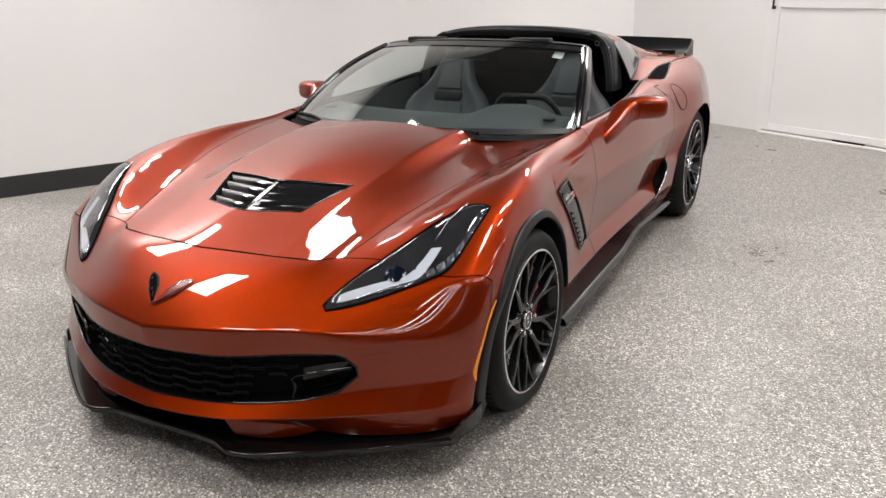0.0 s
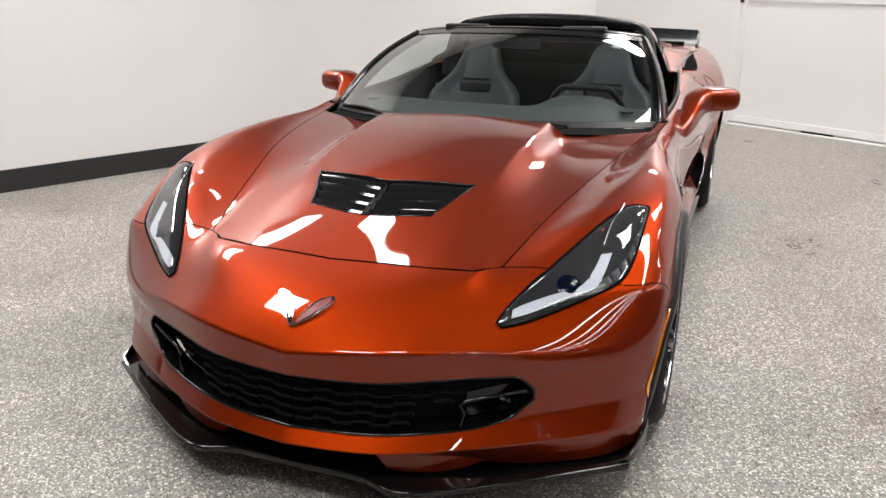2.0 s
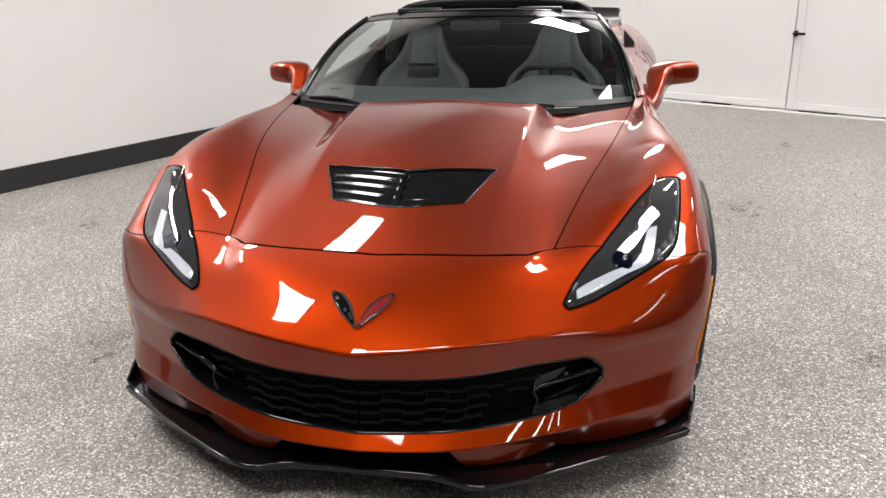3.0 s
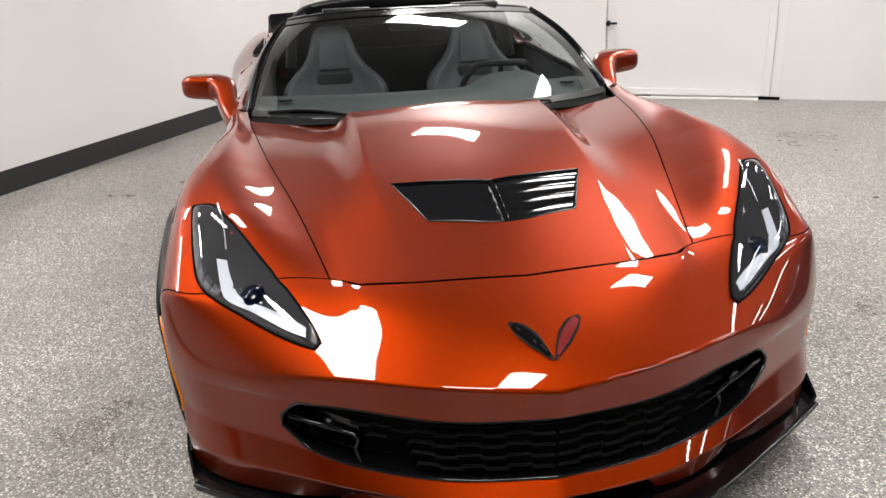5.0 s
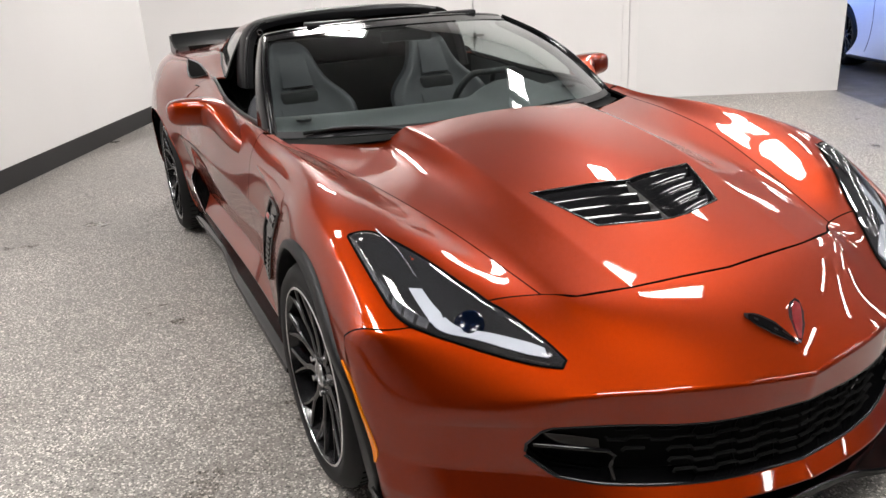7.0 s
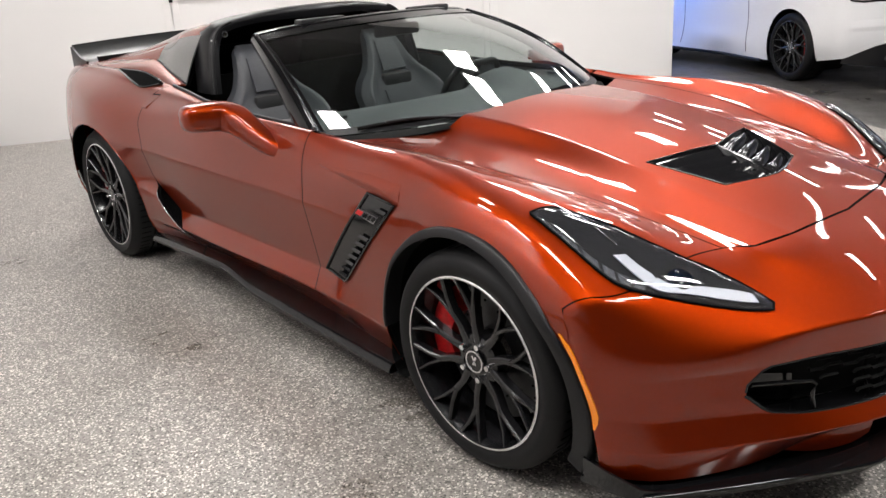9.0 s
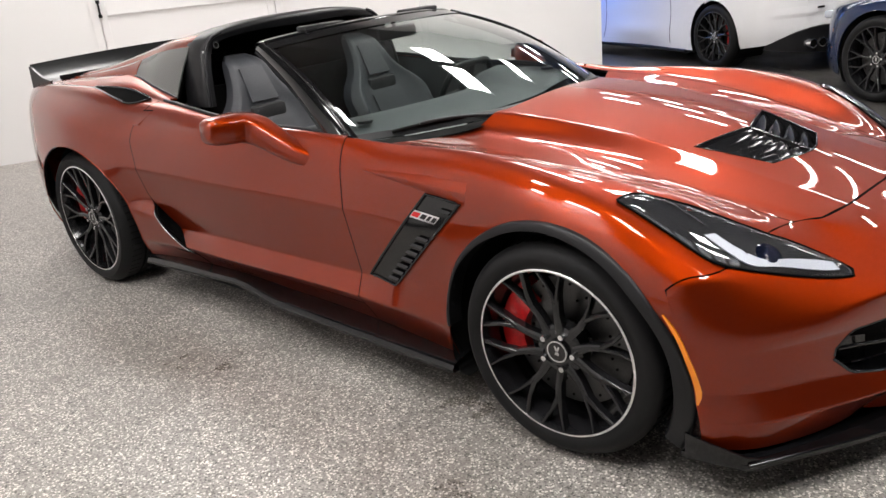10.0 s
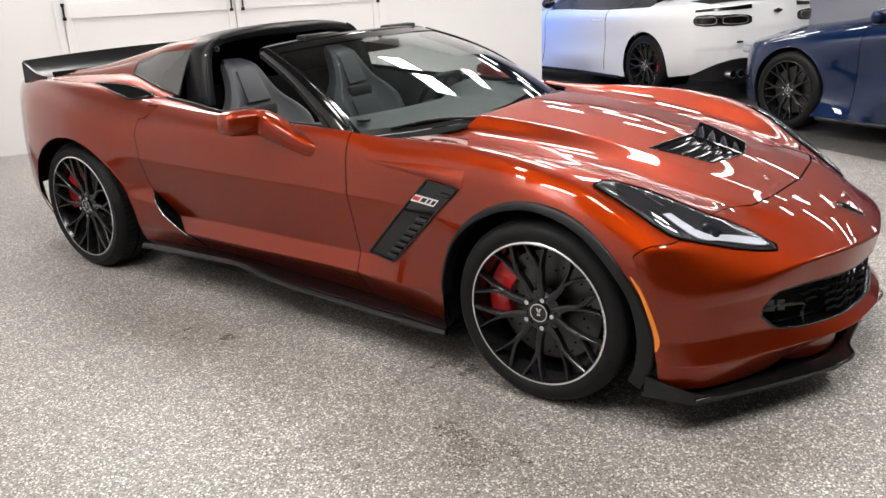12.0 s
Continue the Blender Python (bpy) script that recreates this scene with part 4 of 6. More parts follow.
# ---- car: flanks ----
def fender_vent(side):
    v = new("fender_vent")
    v.parent = car
    tagged(v, "black fender vent with louvres and a small bright badge")
    # corners as (y, z): front top, rear top, rear bottom, front bottom
    ft, rt, rb, fb = (-1.030, 0.714), (-0.884, 0.724), (-0.574, 0.396), (-0.710, 0.386)

    def at(u, w, lift):
        """u from the rear edge to the front edge, w from the bottom to the top."""
        y = (rb[0] * (1 - u) + fb[0] * u) * (1 - w) + (rt[0] * (1 - u) + ft[0] * u) * w
        z = (rb[1] * (1 - u) + fb[1] * u) * (1 - w) + (rt[1] * (1 - u) + ft[1] * u) * w
        return press(y, z, lift)

    g = [[at(u, w, 0.002 + 0.001 * math.sin(math.pi * u)) for u in np.linspace(0, 1, 10)] for w in np.linspace(0, 1, 16)]
    solid_sheet("plate", g, 0.008, BLACK_GLOSS, v, side, "", (1, 0, 0))
    rim = [at(u, 0, 0.005) for u in np.linspace(0, 1, 8)] + [at(1, w, 0.005) for w in np.linspace(0, 1, 14)[1:]] + [at(u, 1, 0.005) for u in np.linspace(1, 0, 8)[1:]] + [at(0, w, 0.005) for w in np.linspace(1, 0, 14)[1:-1]]
    tube("frame", np.array(rim) * np.array([side, 1, 1]), 0.0045, BLACK_GLOSS, v, closed=True, segments=6)
    for k in range(8):
        w = 0.05 + k * 0.085
        if k > 6:
            w = 0.87
        g = [[at(u, w + dw, lift) for u in np.linspace(0.62, 0.97, 5)] for dw, lift in ((0.0, 0.000), (0.018, 0.014), (0.048, 0.011))]
        solid_sheet("louvre", g, 0.004, LOUVRE, v, side, "", (1, 0, 0))
    g = [[at(u, w + 0.0 * u, 0.007) for u in np.linspace(0.03, 0.80, 6)] for w in (0.755, 0.835)]
    plate = solid_sheet("badge_plate", g, 0.005, CHROME, v, side, "bright badge plate with a red end", (1, 0, 0))
    bars = ((0.05, 0.26, RED_PAINT), (0.32, 0.46, BLACK_GLOSS), (0.52, 0.60, BLACK_GLOSS), (0.66, 0.76, BLACK_GLOSS))
    for a, b, m in bars:
        g = [[at(u, w, 0.0085) for u in np.linspace(a, b, 3)] for w in (0.772, 0.818)]
        solid_sheet("bar", g, 0.002, m, plate, side, "", (1, 0, 0))
    # pressed wedge that runs back from the vent's upper edge to the door
    g = [[press(y, z0 + (z1 - z0) * t, 0.0005 + lift * k) for y, z0, z1, k in ((-1.045, 0.714, 0.741, 0.12), (-1.0, 0.719, 0.743, 0.75), (-0.884, 0.727, 0.749, 0.9), (-0.74, 0.744, 0.756, 0.6), (-0.584, 0.760, 0.763, 0.1))] for t, lift in ((0, -0.001), (1, 0.010), (1.3, 0.009), (2.3, 0.0))]
    solid_sheet("wedge", g, 0.004, PAINT, v, side, "", (1, 0, 0))


both(fender_vent)


def side_skirt(side):
    ys = np.linspace(-0.96, 0.93, 70)
    low = np.interp(ys, (-0.96, -0.1, -0.02, 0.15, 0.25, 0.93), (0.144, 0.162, 0.166, 0.192, 0.198, 0.168))
    top = low + np.interp(ys, (-0.96, -0.1, 0.2, 0.6, 0.93), (0.045, 0.042, 0.030, 0.045, 0.060))
    out = np.interp(ys, (-0.96, -0.1, 0.2, 0.93), (0.915, 0.905, 0.888, 0.895))
    rows = [np.stack([np.full(70, 0.79), ys, top], 1), np.stack([out - 0.035, ys, top - 0.012], 1), np.stack([out - 0.012, ys, low + 0.03], 1), np.stack([out, ys, low + 0.013], 1), np.stack([out + 0.002, ys, low + 0.003], 1),
            np.stack([out - 0.01, ys, low - 0.003], 1), np.stack([np.full(70, 0.8), ys, low - 0.003], 1)]
    sheet("side_skirt", rows, BLACK_GLOSS, car, side, "gloss black side skirt", (0.6, 0, 0.25))


both(side_skirt)


def door_details(side):
    d = doors[0 if side > 0 else 1]
    # hand recess at the rear edge of the door
    g = [[press_q(y0 + (y1 - y0) * t, z, lift) for t in (0, 0.5, 1)] for y0, y1, z, lift in ((0.778, 0.820, 0.832, 0.006), (0.772, 0.822, 0.842, 0.0055), (0.752, 0.815, 0.880, 0.003))]
    solid_sheet("door_handle", g, 0.008, PAINT, d, side, "door handle recess", (1, 0, 0))
    g = [[press_q(y, z, 0.003) for y in (0.752, 0.78, 0.815)] for z in (0.881, 0.884)]
    solid_sheet("handle_shadow_gap", g, 0.004, GAP, d, side, "", (1, 0, 0))
    # waist trim
    tube("waist_seal", [np.array([side * (x - 0.004), y, z + 0.004]) for y, x, z in [(q, *INNER(q)[0]) for q in np.linspace(-0.43, 0.78, 20)]], 0.008, BLACK_SATIN, d)


def press_q(y, z, lift):
    """The flank behind the door's front edge, lifted outwards."""
    v = girth_at(np.array([y]), z, 2, 3.4, 9, 3)
    p = skin_point(np.array([y]), v, 3)[0]
    return p + np.array([lift, 0, 0])


both(door_details)
# round fuel flap on the left haunch, a thin gap round it
tube("fuel_flap_gap", [press_q(0.965 + 0.070 * math.cos(k), 0.80 + 0.072 * math.sin(k), 0.0) for k in np.linspace(0, 2 * math.pi, 33)[:-1]], 0.0018, GAP, car, closed=True, segments=6)


def side_intake(side):
    s = new("side_intake")
    s.parent = car
    tagged(s, "black brake-cooling intake ahead of the rear wheel")
    z = np.linspace(0.285, 0.47, 20)

    def edge(col):
        o = np.argsort(col[:, 2])
        return np.stack([np.interp(z, col[o, 2], col[o, k]) for k in range(3)], 1)

    outer, inner = edge(quarter[:, 0]), edge(door[:, -1])
    rows = [outer + np.array(d) for d in ((-0.001, 0.001, 0), (-0.012, 0.006, 0), (-0.05, 0.03, 0))] + [inner + np.array(d) for d in ((-0.03, 0.05, 0), (-0.003, 0.001, 0))]
    sheet("duct", rows, GAP, s, side)
    rim = outer[:19] * np.array([side, 1, 1])
    tube("lip", rim + np.array([side * 0.001, -0.0015, 0]), 0.0034, BLACK_GLOSS, s)
    # thin chrome rod stands in for the highlight along the gloss black lip
    tube("lip_glint", rim[1:-1] + np.array([side * 0.0035, -0.003, 0]), 0.0015, CHROME, s, segments=6)


both(side_intake)

# ---- car: roof hoop, glass, rear deck ----
BELT = line((0.76, 0.668, 0.908), (1.0, 0.632, 0.946), (1.224, 0.590, 0.984), (1.6, 0.60, 0.975), (2.1, 0.60, 0.940))
WINDOW_TOP = line((0.76, 0.555, 1.118), (1.0, 0.548, 1.097), (1.224, 0.535, 1.056), (1.6, 0.545, 0.995), (2.1, 0.57, 0.944))
PILLAR_IN = line((0.76, 0.455, 1.170), (1.0, 0.45, 1.143), (1.3, 0.44, 1.080), (1.7, 0.45, 0.998), (2.1, 0.50, 0.946))
ROOF_MID = line((0.76, 0.0, 1.205), (1.0, 0.0, 1.175), (1.3, 0.0, 1.115), (1.7, 0.0, 1.018), (2.1, 0.0, 0.948))


def between(f, g, ys, n, bow=0.0):
    a, b = f(ys), g(ys)
    rows = []
    for t in np.linspace(0, 1, n):
        xz = a * (1 - t) + b * t
        rows.append(np.stack([xz[:, 0] + bow * math.sin(math.pi * t) * 0.6, ys, xz[:, 1] + bow * math.sin(math.pi * t)], 1))
    return np.array(rows)


ys = np.linspace(0.765, 2.1, 60)
for s in (1, -1):
    solid_sheet("roof_pillar", between(WINDOW_TOP, PILLAR_IN, ys, 8, 0.012), 0.01, PAINT, car, s, "", (1, 0, 1))
    solid_sheet("quarter_window", between(BELT, WINDOW_TOP, np.linspace(0.765, 1.22, 24), 8, 0.006), 0.006, SMOKE_GLASS, car, s, "smoked rear quarter window", (1, 0, 0.5))
    solid_sheet("deck_side", between(BELT, WINDOW_TOP, np.linspace(1.222, 2.1, 30), 8, 0.008), 0.01, PAINT, car, s, "", (1, 0, 0.5))
    solid_sheet("belt_ledge", between(INNER, BELT, ys, 6, 0.006), 0.008, PAINT, car, s, "", (0.2, 0, 1))
    tube("window_seal", [np.array([s * x, y, z + 0.003]) for y, (x, z) in zip(np.linspace(0.77, 1.225, 14), BELT(np.linspace(0.77, 1.225, 14)))], 0.005, BLACK_SATIN, car)
    # dark lining inside the rear of the cabin
    yl = np.linspace(0.80, 1.9, 20)
    rows = [np.stack([np.full(20, 0.58), yl, np.full(20, 0.71)], 1)] + [np.stack([f(yl)[:, 0] - dx, yl, f(yl)[:, 1] - 0.018], 1) for f, dx in ((INNER, 0.05), (BELT, 0.03), (WINDOW_TOP, 0.03), (PILLAR_IN, 0.01), (ROOF_MID, 0.0))]
    sheet("cabin_lining", rows, BLACK_MATTE, car, s)
    # intake in the haunch
    top = smooth_line([(0.735, 0.868, 0.912), (0.735, 0.95, 0.932), (0.738, 1.08, 0.950), (0.748, 1.325, 0.950)], 16)
    low = smooth_line([(0.752, 0.875, 0.906), (0.800, 0.945, 0.897), (0.800, 1.05, 0.912), (0.758, 1.320, 0.948)], 16)
    hv = new("haunch_vent")
    hv.parent = car
    tagged(hv, "black intake let into the rear haunch")
    solid_sheet("duct", ruled(top, low, 5) + np.array([0.0, 0, 0.008]), 0.012, GAP, hv, s, "", (0.6, 0, 1))
    loop = (np.concatenate([top, low[::-1]]) + np.array([0, 0, 0.008])) * np.array([s, 1, 1])
    tube("lip", loop, 0.005, BLACK_GLOSS, hv, closed=True, segments=6)
for s in (1, -1):
    lin = between(BELT, WINDOW_TOP, ys, 4, 0.0)
    lin = np.concatenate([lin[2:], between(WINDOW_TOP, PILLAR_IN, ys, 4, 0.0)]) - np.array([0.022, 0, 0.016])
    sheet("pillar_lining", lin, BLACK_MATTE, car, s)
half = between(PILLAR_IN, ROOF_MID, ys, 12, 0.01)
solid_sheet("hatch_glass", np.concatenate([half, (half * np.array([-1, 1, 1]))[::-1][1:]]), 0.006, SMOKE_GLASS, car, 1, "smoked rear hatch glass", (0, 0, 1))

# rear fascia
tail = quarter[:, -1]
tail_rows = []
for t in np.linspace(0, 1, 14):
    q = tail.copy()
    q[:, 0] *= 1 - t
    q[:, 1] += 0.07 * math.sin(t * math.pi / 2)
    tail_rows.append(q)
tail_half = np.array(tail_rows)
panel("rear_bumper", np.concatenate([tail_half, (tail_half * np.array([-1, 1, 1]))[::-1][1:]]), PAINT, car, "", None, 1, (0, 1, 0.5))
rear_edge = [np.array([x, y, z]) for x, y, z in ((0.62, 2.19, 0.96), (0.5, 2.24, 0.96), (0, 2.27, 0.96))]
deck = ruled(smooth_line([(0.70, 2.09, 0.964), (0.5, 2.09, 0.964), (0, 2.09, 0.964)], 12), smooth_line(rear_edge, 12), 4)
for s in (1, -1):
    solid_sheet("rear_deck", deck, 0.01, PAINT, car, s, "", (0, 0, 1))

# rear spoiler: tall blade with end faces
prof = [(1.85, 0.966), (1.93, 0.977), (2.00, 1.008), (2.062, 1.064), (2.078, 1.062), (2.078, 0.985), (2.05, 0.945), (1.90, 0.952)]
bm = bmesh.new()
xs = np.linspace(-0.735, 0.735, 25)
rings = []
for x in xs:
    sweep = -0.10 * (abs(x) / 0.735) ** 2
    rings.append([bm.verts.new((x, y + sweep * 0.35, z - 0.012 * (x / 0.735) ** 2)) for y, z in prof])
for a, b in zip(rings, rings[1:]):
    for j in range(len(prof)):
        bm.faces.new((a[j], a[(j + 1) % len(prof)], b[(j + 1) % len(prof)], b[j]))
bm.faces.new(rings[0])
bm.faces.new(rings[-1][::-1])
spoiler = part("rear_spoiler", bm, SPOILER_BLACK, car, "gloss black rear spoiler blade", 30)
for s in (1, -1):
    bm = bmesh.new()
    ring = [(1.83, 0.935), (1.815, 0.972), (1.90, 0.984), (1.97, 1.016), (2.02, 1.042), (2.035, 1.042), (2.045, 0.92)]
    lo = [bm.verts.new((s * 0.735, y, z)) for y, z in ring]
    hi = [bm.verts.new((s * 0.747, y, z)) for y, z in ring]
    bm.faces.new(lo)
    bm.faces.new(hi[::-1])
    for i in range(len(ring)):
        bm.faces.new((lo[i], lo[(i + 1) % len(ring)], hi[(i + 1) % len(ring)], hi[i]))
    part("end_plate", bm, SPOILER_BLACK, spoiler, "", 30)

# windscreen
GLASS_BASE = [(0, -0.83, 0.848), (0.2, -0.81, 0.847), (0.4, -0.735, 0.842), (0.58, -0.62, 0.832), (0.70, -0.51, 0.824), (0.742, -0.455, 0.820)]
GLASS_TOP = [(0, 0.055, 1.166), (0.2, 0.070, 1.163), (0.36, 0.10, 1.156), (0.48, 0.14, 1.145), (0.55, 0.175, 1.135), (0.575, 0.19, 1.128)]
base, top = smooth_line(GLASS_BASE, 30), smooth_line(GLASS_TOP, 30)
screen = ruled(base, top, 24)
lift = np.sin(np.linspace(0, math.pi, 24))[:, None, None] * np.array([0.015, -0.02, 0.035])
screen = screen + lift * np.array([1.0, 1, 1]) * np.concatenate([np.linspace(0, 1, 30)[:, None], np.ones((30, 2))], 1)[None]
screen_full = np.concatenate([screen[:, :0:-1] * np.array([-1, 1, 1]), screen], 1)
shield = solid_sheet("windscreen", screen_full, 0.004, WIND_GLASS, car, 1, "laminated windscreen with a dark edge", (0, -1, 1))
shield.visible_shadow = False
for s in (1, -1):
    m = np.array([s, 1, 1])
    sheet("side_frit", screen[:, -3:] * m + np.array([0, -0.002, 0.003]), BLACK_GLOSS, shield)
sheet("top_frit", screen_full[-3:] + np.array([0, -0.002, 0.003]), BLACK_GLOSS, shield)
sheet("base_frit", screen_full[:2] + np.array([0, -0.002, 0.003]), BLACK_SATIN, shield)


def pillar(side):
    inner = screen[:, -1]
    k = len(inner)
    t = np.linspace(0, 1, k)[:, None]
    out1 = inner + np.array([0.016, 0.004, 0.010])
    out2 = inner + np.array([0.040, 0.035, -0.012]) * (1.25 - 0.55 * t)
    out3 = inner + np.array([0.025, 0.060, -0.04]) * (1.25 - 0.5 * t)
    out4 = inner + np.array([-0.02, 0.03, -0.035])
    out5 = inner + np.array([-0.008, 0.0, -0.006])
    g = np.array([inner, out1, out2, out3, out4, out5, inner])
    sheet("windscreen_pillar", g, BLACK_GLOSS, car, side, "gloss black windscreen pillar", tuple(inner.mean(0) + np.array([0, 0.03, -0.02])))
    tube("pillar_trim", (inner + np.array([0.012, -0.004, 0.010])) * np.array([side, 1, 1]), 0.003, BLACK_GLOSS, car)


both(pillar)
top_full = screen_full[-1]
hdr = np.array([top_full + np.array(o) for o in ((0, -0.004, 0.004), (0, 0.008, 0.010), (0, 0.045, 0.010), (0, 0.065, 0.002), (0, 0.062, -0.022), (0, 0.0, -0.022), (0, -0.004, 0.004))])
sheet("windscreen_header", hdr, BLACK_GLOSS, car, 1, "black windscreen header rail", (0, 0.13, 1.13))
for s in (1, -1):
    bm = bmesh.new()
    box(bm, s * 0.30 - 0.11, s * 0.30 + 0.11, 0.12, 0.185, 1.148, 1.178, 0.008)
    part("roof_catch", bm, BLACK_SATIN, car, "", 40)

# roof hoop behind the seats
arc = smooth_line([(0.615, 0.62, 0.865), (0.600, 0.635, 0.97), (0.575, 0.655, 1.07), (0.535, 0.67, 1.135), (0.45, 0.66, 1.172), (0.25, 0.625, 1.198), (0.0, 0.605, 1.205)], 46)
mid = arc.mean(0)
hoop = []
for dy, grow in ((0.0, -0.050), (-0.012, -0.022), (-0.006, -0.004), (0.018, 0.004), (0.06, 0.006), (0.155, -0.002), (0.16, -0.05), (0.0, -0.050)):
    d = arc - np.array([0.0, 0, 0.80])
    d[:, 1] = 0
    d /= np.linalg.norm(d, axis=1, keepdims=True)
    hoop.append(arc + d * grow + np.array([0, dy, 0]))
hoop = np.array(hoop)
hoop_full = np.concatenate([hoop[:, ::1], (hoop[:, ::-1] * np.array([-1, 1, 1]))[:, 1:]], 1)
sheet("roof_hoop", hoop_full, BLACK_SATIN, car, 1, "black roof hoop behind the seats", (0, 0.7, 0.95))
for s in (1, -1):
    for x, y, z, r in ((0.497, 0.648, 1.118, 0.015), (0.553, 0.652, 1.092, 0.010)):
        bm = bmesh.new()
        m = Matrix.Translation((s * x, y, z)) @ pose(0, 0, 0, 90, 0, 0)
        cylinder(bm, r, r, 0.012, m, 20)
        pin = part("roof_socket", bm, MACHINED, car, "", 50)
        bm = bmesh.new()
        cylinder(bm, r * 0.65, r * 0.65, 0.014, m, 16)
        part("socket_hole", bm, GAP, pin, "", 50)
    tube("hoop_seal", [np.array(q) * np.array([s, 1, 1]) + np.array([0, -0.012, 0]) for q in arc[:30] - np.array([0.012, 0, 0.0])], 0.008, BLACK_SATIN, car)


# mirrors
def mirror(side):
    m = new("door_mirror")
    m.parent = car
    tagged(m, "orange door mirror on a curved arm")
    # one swept form: the pod's outer end, the pod, the bend, the arm and its foot
    path = smooth_line([(1.054, -0.012, 0.889), (1.046, -0.013, 0.889), (1.02, -0.015, 0.888), (0.96, -0.022, 0.886), (0.905, -0.036, 0.882), (0.872, -0.075, 0.868), (0.858, -0.13, 0.842), (0.848, -0.19, 0.812), (0.830, -0.245, 0.785), (0.805, -0.285, 0.765)], 64)
    tall = hermite(np.arange(10), np.array((0.001, 0.033, 0.048, 0.053, 0.054, 0.051, 0.046, 0.041, 0.035, 0.030)), np.linspace(0, 9, 64))
    wide = hermite(np.arange(10), np.array((0.001, 0.034, 0.050, 0.064, 0.066, 0.056, 0.046, 0.040, 0.040, 0.044)), np.linspace(0, 9, 64))
    rows = []
    for a in np.linspace(0, 2 * math.pi, 33):
        c, q = math.cos(a), math.sin(a)
        cc, qq = math.copysign(abs(c) ** 0.6, c), math.copysign(abs(q) ** 0.6, q)
        line_pts = []
        for i in range(64):
            d = path[min(i + 1, 63)] - path[max(i - 1, 0)]
            d = d / np.linalg.norm(d)
            s = np.cross(d, (0, 0, 1.0))
            s = s / np.linalg.norm(s)
            line_pts.append(path[i] + s * cc * wide[i] + np.cross(s, d) * qq * tall[i])
        rows.append(line_pts)
    sheet("shell", rows, PAINT, m, side, "", (0.91, -0.06, 0.872))
    bm = bmesh.new()
    box(bm, side * 0.93 - 0.065, side * 0.93 + 0.065, 0.026, 0.042, 0.862, 0.910, 0.006)
    part("mirror_glass", bm, CHROME, m, "", 40)
    foot = path[-4] * np.array([side, 1, 1])
    tube("gasket", [foot + np.array([side * 0.030 * math.cos(k), 0.044 * math.sin(k), 0.030 * math.sin(k) - 0.004]) for k in np.linspace(0, 2 * math.pi, 25)[:-1]], 0.004, GAP, m, closed=True, segments=6)


both(mirror)

# wipers
for x0, y0, x1, y1 in ((-0.66, -0.555, -0.36, -0.735), (0.10, -0.80, 0.42, -0.72)):
    w = new("wiper")
    w.parent = car
    pts = []
    for t in np.linspace(0, 1, 10):
        x, y = x0 + (x1 - x0) * t, y0 + (y1 - y0) * t
        pts.append((x, y, 0.846 + 0.012 * math.sin(math.pi * t)))
    tube("blade", pts, 0.007, BLACK_MATTE, w)
    tube("wiper_arm", [(x * 0.98, y - 0.02, z + 0.008) for x, y, z in pts[2:]], 0.006, BLACK_SATIN, w)
cowl = ruled(smooth_line([(0, -0.85, 0.835), (0.3, -0.80, 0.83), (0.55, -0.68, 0.815), (0.745, -0.52, 0.805)], 20), smooth_line([(0, -0.70, 0.845), (0.3, -0.66, 0.84), (0.55, -0.56, 0.825), (0.745, -0.43, 0.81)], 20), 3)
for s in (1, -1):
    sheet("cowl_panel", cowl, BLACK_MATTE, car, s, "", (0, -0.6, 0))
bulk = ruled(np.array([(x, hood_rear(x) - 0.012, 0.60) for x in np.linspace(0, 0.72, 16)]), np.array([np.array([x, hood_rear(x) - 0.014, 0]) + np.array([0, 0, skin_point(np.array([hood_rear(x) - 0.014]), girth_at(np.array([hood_rear(x) - 0.014]), x, 0, 0, 4.2))[0, 2] - 0.006]) for x in np.linspace(0, 0.72, 16)]), 3)
for s in (1, -1):
    sheet("firewall", bulk, GAP, car, s)


# ---- car: wheels ----
def spin(bm, prof, n, closed=False):
    """Turns a profile of (x, r) round the wheel's axle, which is x."""
    rings = [[bm.verts.new((px, r * math.cos(a), r * math.sin(a))) for px, r in prof] for a in (2 * math.pi * i / n for i in range(n))]
    k = len(prof)
    for i in range(n):
        a, b = rings[i], rings[(i + 1) % n]
        for j in range(k if closed else k - 1):
            bm.faces.new((a[j], a[(j + 1) % k], b[(j + 1) % k], b[j]))


def spoke(bm, pts, widths, depth, turn):
    """One arm of a wheel: points (x, r, tangent offset) with a width and a depth."""
    rot = Matrix.Rotation(turn, 4, "X")
    rows = []
    for (x, r, o), w in zip(pts, widths):
        rows.append([bm.verts.new(rot @ Vector(q)) for q in ((x, o - w / 2, r), (x + 0.004, o - w / 4, r), (x + 0.004, o + w / 4, r), (x, o + w / 2, r), (x - depth, o + w / 2.4, r), (x - depth, o - w / 2.4, r))])
    for a, b in zip(rows, rows[1:]):
        for j in range(6):
            bm.faces.new((a[j], a[(j + 1) % 6], b[(j + 1) % 6], b[j]))
    bm.faces.new(rows[0])
    bm.faces.new(rows[-1][::-1])


